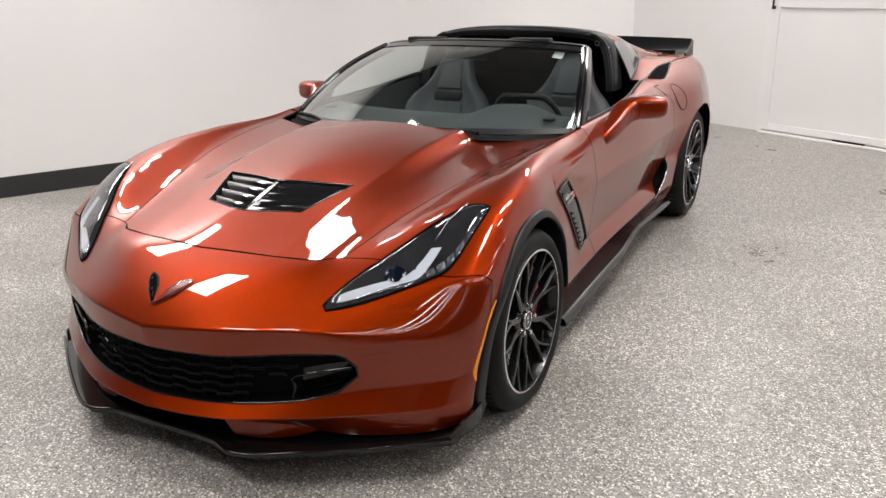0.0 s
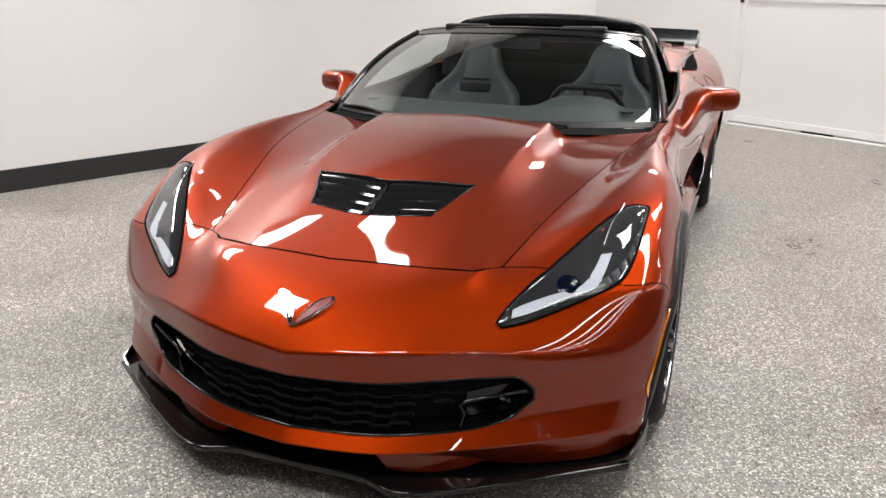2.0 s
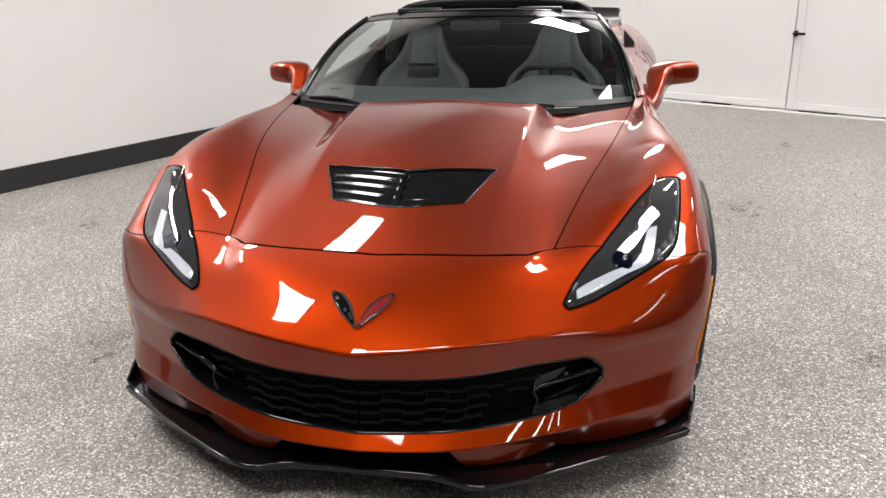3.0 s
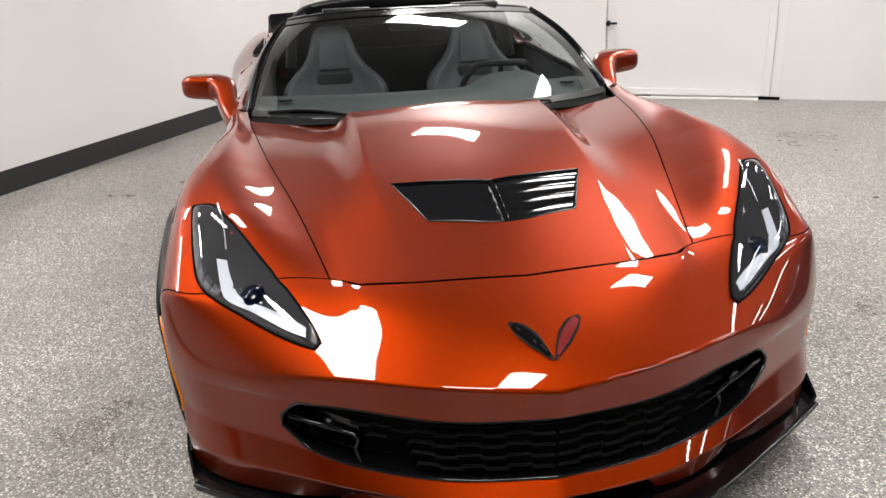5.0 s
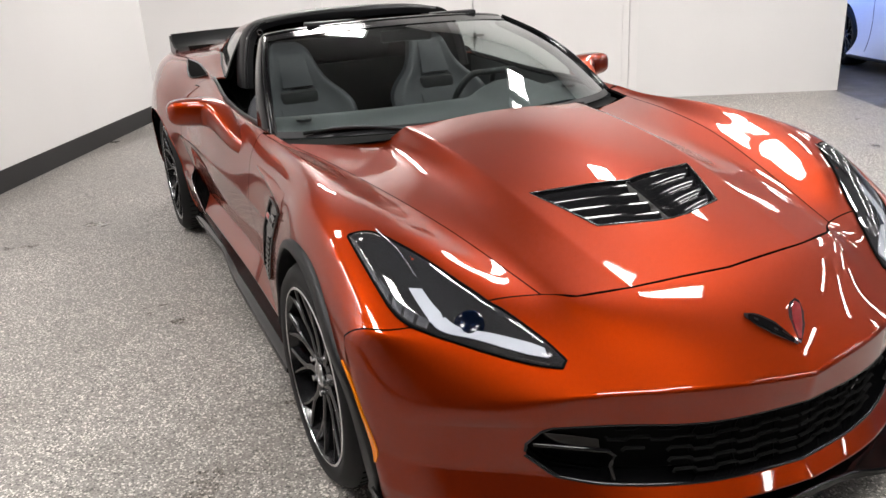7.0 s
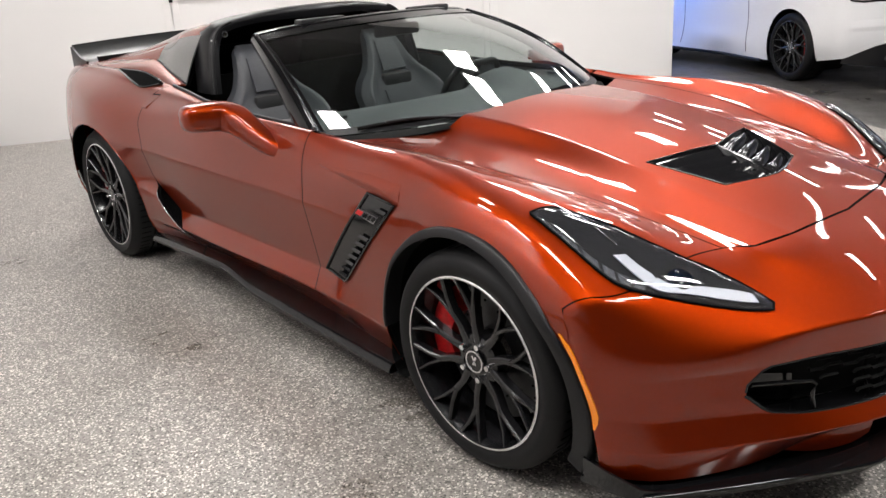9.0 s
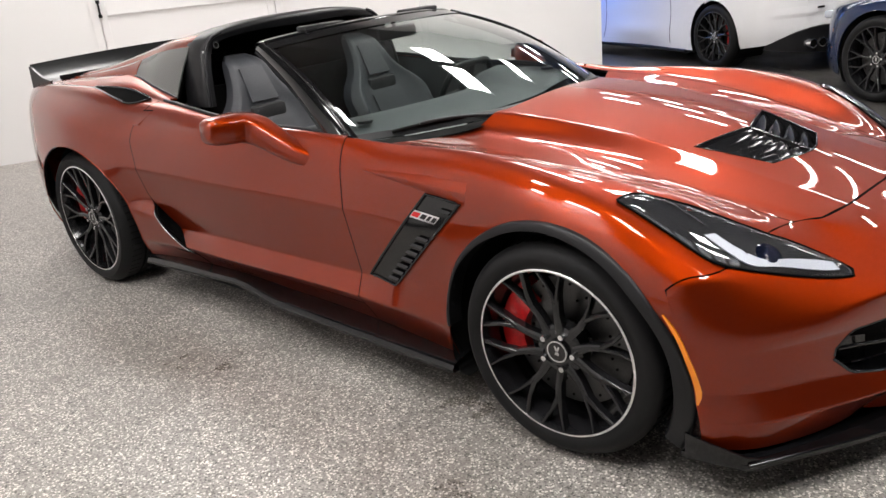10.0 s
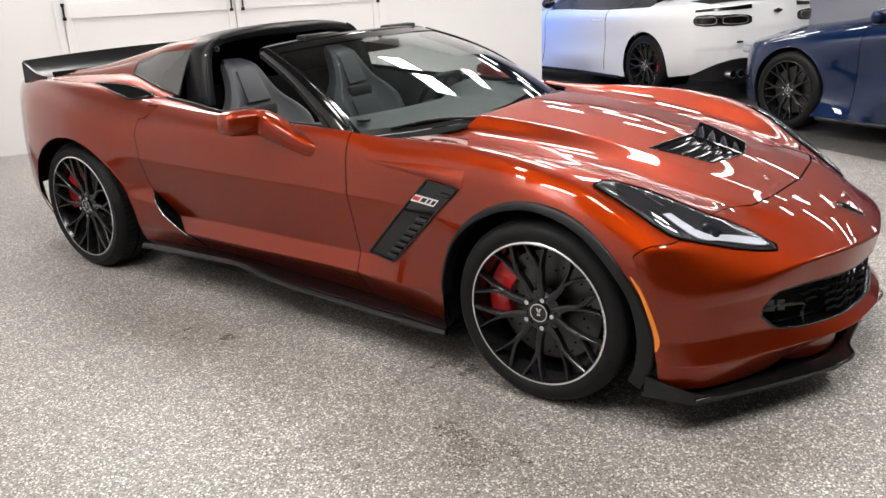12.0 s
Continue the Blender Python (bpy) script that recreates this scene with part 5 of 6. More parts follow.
def wheel(name, side, axle, radius, width, rim_r, face, turn, caliper_at, parent=None, red=True, bright=True):
    """A wheel with its brake; face: how far out its outer tyre wall stands."""
    w = new(name)
    w.parent = parent or car
    w.matrix_basis = pose(side * (face - width / 2), axle, radius, 0, 0, 0 if side > 0 else 180)
    h = width / 2
    prof = [(-h + 0.02, rim_r - 0.005), (-h, rim_r + 0.02), (-h - 0.004, (rim_r + radius) / 2), (-h + 0.012, radius - 0.016), (-h + 0.035, radius - 0.003), (0, radius), (h - 0.035, radius - 0.003),
            (h - 0.012, radius - 0.016), (h + 0.004, (rim_r + radius) / 2), (h, rim_r + 0.02), (h - 0.006, rim_r + 0.004), (h - 0.02, rim_r - 0.004)]
    bm = bmesh.new()
    spin(bm, prof, 80)
    tyre = part("tyre", bm, TYRE, w, "low-profile black tyre", 50)
    bm = bmesh.new()
    for x in (-0.06, 0.0, 0.06):
        spin(bm, [(x - 0.004, radius + 0.0004), (x + 0.004, radius + 0.0004), (x + 0.004, radius - 0.003), (x - 0.004, radius - 0.003)], 80, True)
    tagged(part("tread_groove", bm, GAP, tyre), kind="stuff")
    bm = bmesh.new()
    for k in range(64):
        m = Matrix.Rotation(2 * math.pi * k / 64, 4, "X")
        for sgn in (-1, 1):
            box(bm, *sorted((sgn * (h - 0.036), sgn * (h - 0.085))), -0.0016, 0.0016, radius - 0.012, radius - 0.0012, 0, m)
    tagged(part("tread_cut", bm, GAP, tyre), kind="stuff")
    bm = bmesh.new()
    spin(bm, [(h - 0.010, rim_r + 0.005), (h - 0.004, rim_r + 0.002), (h - 0.004, rim_r - 0.004), (h - 0.016, rim_r - 0.008), (h - 0.05, rim_r - 0.018), (-h + 0.03, rim_r - 0.03), (-h + 0.02, rim_r)], 80)
    rim = part("rim", bm, RIM, w, "black alloy wheel rim", 40)
    bm = bmesh.new()
    spin(bm, [(h - 0.0035, rim_r + 0.0035), (h - 0.0015, rim_r + 0.001), (h - 0.002, rim_r - 0.0035), (h - 0.008, rim_r - 0.0045), (h - 0.012, rim_r + 0.001)], 80, True)
    part("machined_lip", bm, MACHINED if bright else RIM, rim, "bright machined rim edge" if bright else "", 50)
    xf = h - 0.03
    bm = bmesh.new()
    spin(bm, [(xf - 0.05, 0.001), (xf - 0.05, 0.078), (xf - 0.01, 0.075), (xf - 0.002, 0.060), (xf - 0.006, 0.036), (xf - 0.006, 0.001)], 40)
    part("hub", bm, RIM, w, "", 40)
    for k in range(5):
        a = turn + 2 * math.pi * k / 5
        for sgn in (-1, 1):
            bm = bmesh.new()
            root = sgn * 0.020
            spoke(bm, [(xf - 0.004, 0.050, root), (xf - 0.002, 0.105, sgn * 0.030), (xf + 0.004, 0.150, sgn * 0.047)], [0.030, 0.021, 0.022], 0.028, a)
            spoke(bm, [(xf + 0.003, 0.140, sgn * 0.043), (xf + 0.010, 0.190, sgn * 0.040), (xf + 0.020, rim_r - 0.004, sgn * 0.027)], [0.018, 0.013, 0.013], 0.024, a)
            spoke(bm, [(xf + 0.003, 0.140, sgn * 0.045), (xf + 0.010, 0.190, sgn * 0.074), (xf + 0.020, (rim_r - 0.004) * 0.92, sgn * 0.103)], [0.018, 0.013, 0.013], 0.024, a)
            part("spoke", bm, RIM, w, "", 40)
    for k in range(5):
        a = turn + 2 * math.pi * (k + 0.5) / 5
        bm = bmesh.new()
        cylinder(bm, 0.0095, 0.008, 0.022, Matrix.Translation((xf + 0.002, -0.053 * math.sin(a), 0.053 * math.cos(a))) @ pose(0, 0, 0, 0, 90, 0), 12)
        part("lug_nut", bm, MACHINED, w, "", 40)
    bm = bmesh.new()
    cylinder(bm, 0.031, 0.029, 0.010, Matrix.Translation((xf + 0.0, 0, 0)) @ pose(0, 0, 0, 0, 90, 0), 32)
    cap = part("centre_cap", bm, BLACK_GLOSS, w, "", 40)
    bm = bmesh.new()
    spin(bm, [(xf + 0.002, 0.034), (xf + 0.007, 0.033), (xf + 0.007, 0.029), (xf + 0.002, 0.028)], 32, True)
    part("cap_ring", bm, MACHINED, cap, "", 40)
    bm = bmesh.new()
    for sgn in (-1, 1):
        box(bm, xf + 0.004, xf + 0.0065, -0.003, 0.003, -0.014, 0.016, 0, pose(0, 0, 0, sgn * 24, 0, 0) @ pose(0, 0, 0.002))
    part("cap_badge", bm, CHROME, cap)
    bm = bmesh.new()
    spin(bm, [(xf - 0.075, 0.07), (xf - 0.075, rim_r - 0.055), (xf - 0.105, rim_r - 0.055), (xf - 0.105, 0.07)], 64, True)
    disc = part("brake_disc", bm, DISC, w, "", 40)
    bm = bmesh.new()
    for k in range(36):
        a = 2 * math.pi * k / 36
        r = rim_r - 0.075 - 0.022 * (k % 3)
        cylinder(bm, 0.004, 0.004, 0.004, Matrix.Translation((xf - 0.0735, r * math.cos(a), r * math.sin(a))) @ pose(0, 0, 0, 0, 90, 0), 8)
    tagged(part("vent_hole", bm, GAP, disc), kind="stuff")
    if red:
        bm = bmesh.new()
        rows = []
        for a in np.linspace(-0.62, 0.62, 14):
            q = caliper_at + a
            bul = 0.010 * (1 - (a / 0.62) ** 2)
            rows.append([bm.verts.new((x, r * math.cos(q), r * math.sin(q))) for x, r in ((xf - 0.115, rim_r - 0.028), (xf - 0.052 + bul, rim_r - 0.030), (xf - 0.044 + bul, rim_r - 0.060), (xf - 0.050 + bul, rim_r - 0.108), (xf - 0.115, rim_r - 0.110))])
        for p, q in zip(rows, rows[1:]):
            for j in range(5):
                bm.faces.new((p[j], p[(j + 1) % 5], q[(j + 1) % 5], q[j]))
        bm.faces.new(rows[0])
        bm.faces.new(rows[-1][::-1])
        part("brake_caliper", bm, RED_PAINT, w, "red brake caliper", 40)
    return w


for s in (1, -1):
    back = math.pi * 0.06 if s > 0 else math.pi * 0.94
    wheel("front_wheel", s, FRONT_AXLE, FRONT_R, 0.285, 0.252, 0.932, 0.30, back)
    wheel("rear_wheel", s, REAR_AXLE, REAR_R, 0.33, 0.265, 0.935, 0.05, back + (0.2 if s > 0 else -0.2))
# ---- car: cabin ----
def seat(side):
    st = new("seat")
    st.parent = car
    tagged(st, "grey leather bucket seat with a built-in headrest")
    x0 = 0.37 * side
    t = np.linspace(0, 1, 40)
    half = hermite((0, 0.25, 0.5, 0.60, 0.66, 0.74, 0.82, 0.92, 0.97, 1.0), np.array((0.235, 0.255, 0.268, 0.262, 0.232, 0.168, 0.130, 0.104, 0.088, 0.058)), t)
    zz = 0.34 + 0.715 * t
    yy = 0.29 + 0.36 * t ** 1.1
    front, rear = [], []
    for u in np.linspace(-1, 1, 25):
        e = abs(u)
        bolster = (0.075 * np.clip((e - 0.45) / 0.4, 0, 1) ** 1.5 - 0.05 * np.clip((e - 0.88) / 0.12, 0, 1) ** 2) * np.interp(t, (0, 0.6, 0.78, 1), (1, 0.9, 0.35, 0.15))
        crown = 0.02 * (1 - e ** 2) * np.interp(t, (0, 0.7, 0.85, 1), (0.3, 0.3, 1.2, 0.6))
        roll = 0.06 * np.clip((t - 0.93) / 0.07, 0, 1) ** 2
        front.append(np.stack([x0 + u * half, yy - bolster - crown + roll, zz], 1))
        rear.append(np.stack([x0 + u * half * 0.97, yy + 0.085 - 0.04 * e ** 4, zz], 1))
    g = np.array(front + rear[::-1] + front[:1])
    sheet("backrest", g, LEATHER, st, 1, "", (x0, 0.55, 0.7))
    # dark slot under the headrest and a stitched centre panel
    bm = bmesh.new()
    box(bm, x0 - 0.095, x0 + 0.095, 0.495, 0.55, 0.765, 0.840, 0.02)
    part("belt_slot", bm, SLOT, st, "dark slot below the headrest", 40)
    panel_pts = [[(x0 + u * 0.105, 0.29 + 0.36 * tt ** 1.1 - 0.010, 0.34 + 0.73 * tt) for u in np.linspace(-1, 1, 7)] for tt in np.linspace(0.12, 0.58, 10)]
    solid_sheet("centre_panel", panel_pts, 0.02, LEATHER_DARK, st, 1, "", (0, -1, 0))
    pad = [[(x0 + u * 0.078 * (1 - 0.18 * k) * (1 if abs(u) < 0.9 else 0.96), 0.29 + 0.36 * (0.71 + 0.2 * k) ** 1.1 - 0.018 - 0.008 * (1 - u * u) * math.sin(math.pi * (0.1 + 0.8 * k)), 0.34 + 0.73 * (0.71 + 0.2 * k)) for u in np.linspace(-1, 1, 9)] for k in np.linspace(0, 1, 9)]
    solid_sheet("headrest_pad", pad, 0.02, LEATHER, st, 1, "", (0, -1, 0))
    rows = []
    for u in np.linspace(-1, 1, 21):
        e = abs(u)
        ysx = np.linspace(-0.18, 0.36, 16)
        z = 0.33 - 0.06 * (ysx + 0.18) / 0.54 + 0.05 * np.clip((e - 0.5) / 0.4, 0, 1) - 0.10 * np.clip((e - 0.9) / 0.1, 0, 1) - 0.05 * np.clip((-0.12 - ysx) / 0.06, 0, 1)
        rows.append(np.stack([np.full(16, x0 + u * 0.25), ysx, z], 1))
    solid_sheet("cushion", rows, 0.12, LEATHER, st, 1, "", (0, 0, 1))


SLOT = fine("slot_cloth", (0.012, 0.012, 0.013), 0.8, 300.0, 0.2)
LEATHER_DARK = fine("perforated_suede", (0.045, 0.047, 0.052), 0.8, 500.0, 0.3)
both(seat)

# dash
xs = np.linspace(-0.73, 0.73, 61)


def dash_height(x):
    hood_bump = 0.055 * np.exp(-((x - 0.37) / 0.16) ** 4)
    return 0.835 + 0.015 * np.cos(x * 2) + hood_bump


rows = []
for dy, dz in ((-0.62, -0.02), (-0.52, 0.0), (-0.40, 0.006), (-0.28, 0.0), (-0.22, -0.02), (-0.20, -0.07), (-0.22, -0.20), (-0.25, -0.36)):
    bumpy = np.interp(dy, (-0.62, -0.42, -0.34, -0.22), (0.2, 0.5, 1, 1))
    z = 0.835 + 0.012 * np.cos(xs * 2) + (dash_height(xs) - 0.835 - 0.015 * np.cos(xs * 2)) * bumpy + dz
    rows.append(np.stack([xs, np.full(61, dy) + 0.30 * (xs / 0.9) ** 2, z], 1))
sheet("dashboard", rows, DASH, car, 1, "dark grey dashboard with a hooded binnacle", (0, -0.4, 0.4))
bm = bmesh.new()
box(bm, 0.25, 0.49, -0.245, -0.215, 0.76, 0.875, 0.01)
part("instrument_screen", bm, BLACK_GLOSS, car, "", 40)
for s in (1, -1):
    bm = bmesh.new()
    cylinder(bm, 0.03, 0.03, 0.01, Matrix.Translation((s * 0.60, -0.36, 0.858)), 20)
    part("dash_speaker", bm, BLACK_SATIN, car, "", 40)
# steering wheel
sw = new("steering_wheel")
sw.parent = car
tagged(sw, "dark flat-bottomed steering wheel")
sw.matrix_basis = pose(0.37, -0.045, 0.790, -66, 0, 0)
ring = [(0.175 * math.sin(a), max(-0.14, 0.172 * math.cos(a)), 0) for a in (2 * math.pi * k / 48 for k in range(48))]
bm = bmesh.new()
tube("", ring, 0.015, None, None, closed=True, segments=10, bm=bm)
part("ring", bm, BLACK_SATIN, sw, "", 60)
bm = bmesh.new()
box(bm, -0.06, 0.06, -0.06, 0.05, -0.03, 0.005, 0.012)
part("horn_pad", bm, BLACK_SATIN, sw, "", 40)
for a, b in (((-0.17, 0.01), (-0.05, 0)), ((0.17, 0.01), (0.05, 0)), ((0, -0.14), (0, -0.05))):
    tube("wheel_spoke", [(*a, 0), (*b, -0.01)], 0.014, BLACK_SATIN, sw)
# tub, console, bulkhead, sills
bm = bmesh.new()
box(bm, -0.75, 0.75, -0.55, 0.75, 0.17, 0.21)
part("cabin_floor", bm, BLACK_MATTE, car)
bm = bmesh.new()
box(bm, -0.11, 0.11, -0.3, 0.6, 0.2, 0.56, 0.03)
part("centre_console", bm, DASH, car, "", 40)
bm = bmesh.new()
box(bm, -0.56, 0.56, 0.74, 0.765, 0.2, 0.93)
part("rear_bulkhead", bm, BLACK_MATTE, car)
bm = bmesh.new()
box(bm, -0.60, 0.60, 0.77, 1.88, 0.70, 0.74)
box(bm, -0.66, 0.66, 1.86, 1.89, 0.70, 0.985)
part("luggage_floor", bm, BLACK_MATTE, car)
for s in (1, -1):
    g = ruled(np.array([(x - 0.02, y, z - 0.01) for y, (x, z) in zip(np.linspace(-0.5, 0.76, 20), INNER(np.linspace(-0.5, 0.76, 20)))]), np.array([(0.70, y, 0.25) for y in np.linspace(-0.5, 0.76, 20)]), 5)
    sheet("door_card", g, DASH, car, s, "", (2, 0, 0.6))
# rear-view mirror and the sticker at the screen's upper corner
bm = bmesh.new()
box(bm, -0.12, 0.12, 0.0, 0.03, 1.075, 1.125, 0.012)
part("rear_view_mirror", bm, BLACK_SATIN, car, "", 40)
tube("mirror_stalk", [(0, 0.02, 1.11), (0, 0.03, 1.155)], 0.01, BLACK_SATIN, car)
sticker = [[(x, y0 + (y1 - y0) * t, z0 + (z1 - z0) * t) for x, y0, y1, z0, z1 in ((0.455, 0.045, 0.095, 1.092, 1.117), (0.500, 0.062, 0.112, 1.085, 1.110))] for t in (0, 0.5, 1)]
solid_sheet("window_sticker", sticker, 0.001, DOOR_WHITE, car, 1, "small white sticker in the screen's corner", (0, -1, 1))
# ---- doors in the north wall ----
def wide_door(name, a0, a1, pulls):
    d = thing(name, "wide white panelled door with black iron pulls, shut", "door", kind="structure", m=ROOM @ pose(a0, NORTH, 0))
    w = a1 - a0
    bm = bmesh.new()
    box(bm, 0.006, w - 0.006, -0.018, 0.0, 0.03, 2.5, 0.003)
    part("leaf", bm, DOOR_WHITE, d)
    for n, (x0, x1, z0, z1) in (("stile", (0.006, 0.07, 0.03, 2.5)), ("stile", (w - 0.07, w - 0.006, 0.03, 2.5)), ("bottom_rail", (0.07, w - 0.07, 0.03, 0.09)), ("middle_rail", (0.07, w - 0.07, 1.165, 1.30)), ("top_rail", (0.07, w - 0.07, 2.38, 2.5))):
        bm = bmesh.new()
        box(bm, x0, x1, -0.032, -0.016, z0, z1, 0.003)
        part(n, bm, DOOR_WHITE, d)
    for x in pulls:
        h = new("pull")
        h.parent = d
        tagged(h, "black iron pull")
        h.location = (x, -0.032, 1.225)
        bm = bmesh.new()
        box(bm, -0.008, 0.008, -0.03, -0.018, -0.05, 0.06, 0.003)
        part("bar", bm, IRON, h)
        for z in (-0.06, 0.06):
            bm = bmesh.new()
            box(bm, -0.016, 0.016, -0.022, 0.0, z - 0.014, z + 0.014, 0.003)
            part("foot", bm, IRON, h)
    return d


wide_door("door_1", -1.265, 0.277, (0.012, 1.505))
door_east = wide_door("door_2", 0.277, 1.79, (0.075, 1.50))
bm = bmesh.new()
box(bm, 0.0, 0.03, -0.075, -0.03, 0.677, 0.727, 0.004)
box(bm, -0.005, 0.10, -0.085, -0.07, 0.692, 0.714, 0.003)
part("latch", bm, IRON, door_east, "black lever latch")
for n, (x0, x1, y0, z0, z1) in (("trim_west", (-1.33, -1.265, -0.022, 0, 2.6)), ("trim_east", (1.79, 1.87, -0.022, 0, 2.6)), ("trim_top", (-1.265, 1.79, -0.022, 2.51, 2.6))):
    bm = bmesh.new()
    box(bm, x0, x1, NORTH + y0, NORTH, z0, z1, 0.002)
    structure(n, bm, DOOR_WHITE, "white door casing on the wall", "trim")
bm = bmesh.new()
box(bm, -0.52, -0.22, NORTH - 0.04, NORTH - 0.036, 0.016, 0.029)
box(bm, 0.39, 0.72, NORTH - 0.04, NORTH - 0.036, 0.016, 0.024)
box(bm, 1.69, 1.875, NORTH - 0.05, NORTH - 0.024, 0.0, 0.026)
structure("door_gap", bm, GAP, "dark slots under the shut doors", "gap")
bm = bmesh.new()
box(bm, -1.265, 1.69, NORTH - 0.085, NORTH - 0.004, 0.0, 0.012, 0.003)
structure("threshold", bm, DOOR_WHITE, "low white threshold strip under the doors", "threshold")


# ---- the two coupes parked in the next bay ----
def muscle_coupe(label, paint, m, arms_turn):
    c = thing("coupe", label, "car", "parked coupes", m=m)
    n_y = 220
    ys = np.linspace(-2.30, 2.38, n_y)

    def L(*keys):
        f = line(*keys)
        xz = f(ys)
        return np.stack([xz[:, 0], ys, xz[:, 1]], 1)

    sill = L((-2.30, 0.50, 0.20), (-1.9, 0.83, 0.19), (0, 0.88, 0.17), (1.8, 0.88, 0.24), (2.15, 0.80, 0.30), (2.38, 0.58, 0.36))
    low = L((-2.30, 0.50, 0.34), (-1.95, 0.85, 0.34), (-1.4, 0.93, 0.36), (-0.6, 0.925, 0.345), (0.5, 0.925, 0.36), (0.9, 0.93, 0.36), (1.4, 0.945, 0.38), (2.0, 0.90, 0.44), (2.2, 0.82, 0.47), (2.38, 0.60, 0.50))
    mid = L((-2.30, 0.48, 0.55), (-1.95, 0.845, 0.55), (-1.4, 0.945, 0.62), (-0.6, 0.900, 0.53), (0.5, 0.905, 0.55), (0.9, 0.925, 0.59), (1.4, 0.958, 0.66), (2.0, 0.91, 0.69), (2.2, 0.83, 0.71), (2.38, 0.61, 0.72))
    shoulder = L((-2.30, 0.46, 0.66), (-1.95, 0.80, 0.70), (-1.4, 0.90, 0.78), (-0.6, 0.905, 0.82), (0.6, 0.915, 0.85), (1.4, 0.945, 0.89), (2.0, 0.885, 0.92), (2.2, 0.80, 0.94), (2.38, 0.60, 0.93))
    belt = L((-2.30, 0.40, 0.70), (-1.9, 0.70, 0.76), (-1.4, 0.79, 0.855), (-0.7, 0.845, 0.925), (0.6, 0.845, 0.955), (1.4, 0.835, 1.0), (2.0, 0.78, 1.03), (2.2, 0.715, 1.03), (2.38, 0.56, 1.015))
    half_top = L((-2.30, 0.24, 0.72), (-1.9, 0.38, 0.83), (-1.4, 0.44, 0.91), (-0.7, 0.50, 0.99), (0.6, 0.5, 1.05), (1.4, 0.48, 1.09), (2.0, 0.45, 1.09), (2.38, 0.34, 1.05))
    centre = L((-2.30, 0.0, 0.73), (-1.9, 0.0, 0.84), (-1.4, 0.0, 0.92), (-0.7, 0.0, 1.01), (0.6, 0.0, 1.06), (1.4, 0.0, 1.09), (2.0, 0.0, 1.09), (2.38, 0.0, 1.05))
    rim = lambda phi: np.full(np.shape(phi), 0.385)
    side = loft([sill, low, mid, shoulder, belt], 12)
    for axle in (-1.405, 1.405):
        side = cut_arch(side, axle, 0.345, rim)
    upper = loft([belt, half_top, centre], 10)
    lid = np.concatenate([upper, (upper * np.array([-1, 1, 1]))[::-1][1:]])

    def clear(q):
        return (np.hypot(q[:, 1] + 1.405, q[:, 2] - 0.345) > 0.382) & (np.hypot(q[:, 1] - 1.405, q[:, 2] - 0.345) > 0.382)

    quarters = []
    for s in (1, -1):
        panel("front_fender", side, paint, c, "", lambda q: clear(q) & (q[:, 1] < -0.75), s, (0, 0, 0.5))
        panel("door", side, paint, c, "", lambda q: (q[:, 1] >= -0.75) & (q[:, 1] < 0.62), s, (0, 0, 0.5))
        quarters.append(panel("rear_quarter", side, paint, c, "", lambda q: clear(q) & (q[:, 1] >= 0.62), s, (0, 0, 0.5)))
        for yd in (-0.75, 0.62):
            k = int(np.argmin(abs(ys - yd)))
            tube("door_gap", [p * np.array([s, 1, 1]) for p in side[4:, k]], 0.004, GAP, c, segments=6)
        k0, k1 = int(np.argmin(abs(ys - 0.38))), int(np.argmin(abs(ys - 0.56)))
        tube("door_handle", [shoulder[k] * np.array([s, 1, 1]) + np.array([s * 0.008, 0, -0.02]) for k in range(k0, k1)], 0.010, paint, c)
        for axle in (-1.405, 1.405):
            phi = np.linspace(-35, 215, 40)
            rows = [np.stack([np.full(40, x), axle - 0.388 * np.cos(np.radians(phi)), np.maximum(0.345 + 0.388 * np.sin(np.radians(phi)), 0.13)], 1) for x in (0.55, 0.9)]
            rows = [np.stack([np.full(40, 0.55), axle - 0.03 * np.cos(np.radians(phi)), 0.345 + 0.03 * np.sin(np.radians(phi))], 1)] + rows
            sheet("wheel_well", rows, BLACK_MATTE, c, s)
            wheel("front_wheel" if axle < 0 else "rear_wheel", s, axle, 0.345, 0.29, 0.262, 0.945, arms_turn, math.pi * (0.06 if s > 0 else 0.94), parent=c, red=axle > 0, bright=False)
        # sill blade
        k0, k1 = int(np.argmin(abs(ys + 1.0))), int(np.argmin(abs(ys - 1.0)))
        tube("sill_blade", [sill[k] * np.array([s, 1, 1]) + np.array([-s * 0.004, 0, -0.012]) for k in range(k0, k1, 6)], 0.022, BLACK_SATIN, c, flat=0.9)
        # side window
        roof = line((-0.75, 0.80, 0.985), (-0.45, 0.70, 1.13), (0.0, 0.60, 1.295), (0.5, 0.58, 1.315), (1.0, 0.60, 1.22), (1.5, 0.72, 1.07))
        yy = np.linspace(-0.72, 1.35, 30)
        k = [int(np.argmin(abs(ys - q))) for q in yy]
        lowline = belt[k] - np.array([0.03, 0, 0.0])
        r = roof(yy)
        solid_sheet("side_window", ruled(lowline, np.stack([r[:, 0], yy, r[:, 1]], 1), 6), 0.006, SMOKE_GLASS, c, s, "tinted side window", (1, 0, 0.3))
        tube("window_trim", [p * np.array([s, 1, 1]) + np.array([0, 0, 0.008]) for p in lowline], 0.010, BLACK_SATIN, c)
        # mirror
        bm = bmesh.new()
        bmesh.ops.create_uvsphere(bm, u_segments=20, v_segments=12, radius=1.0, matrix=Matrix.Translation((s * 1.0, -0.52, 1.02)) @ Matrix.Diagonal((0.10, 0.06, 0.065, 1)))
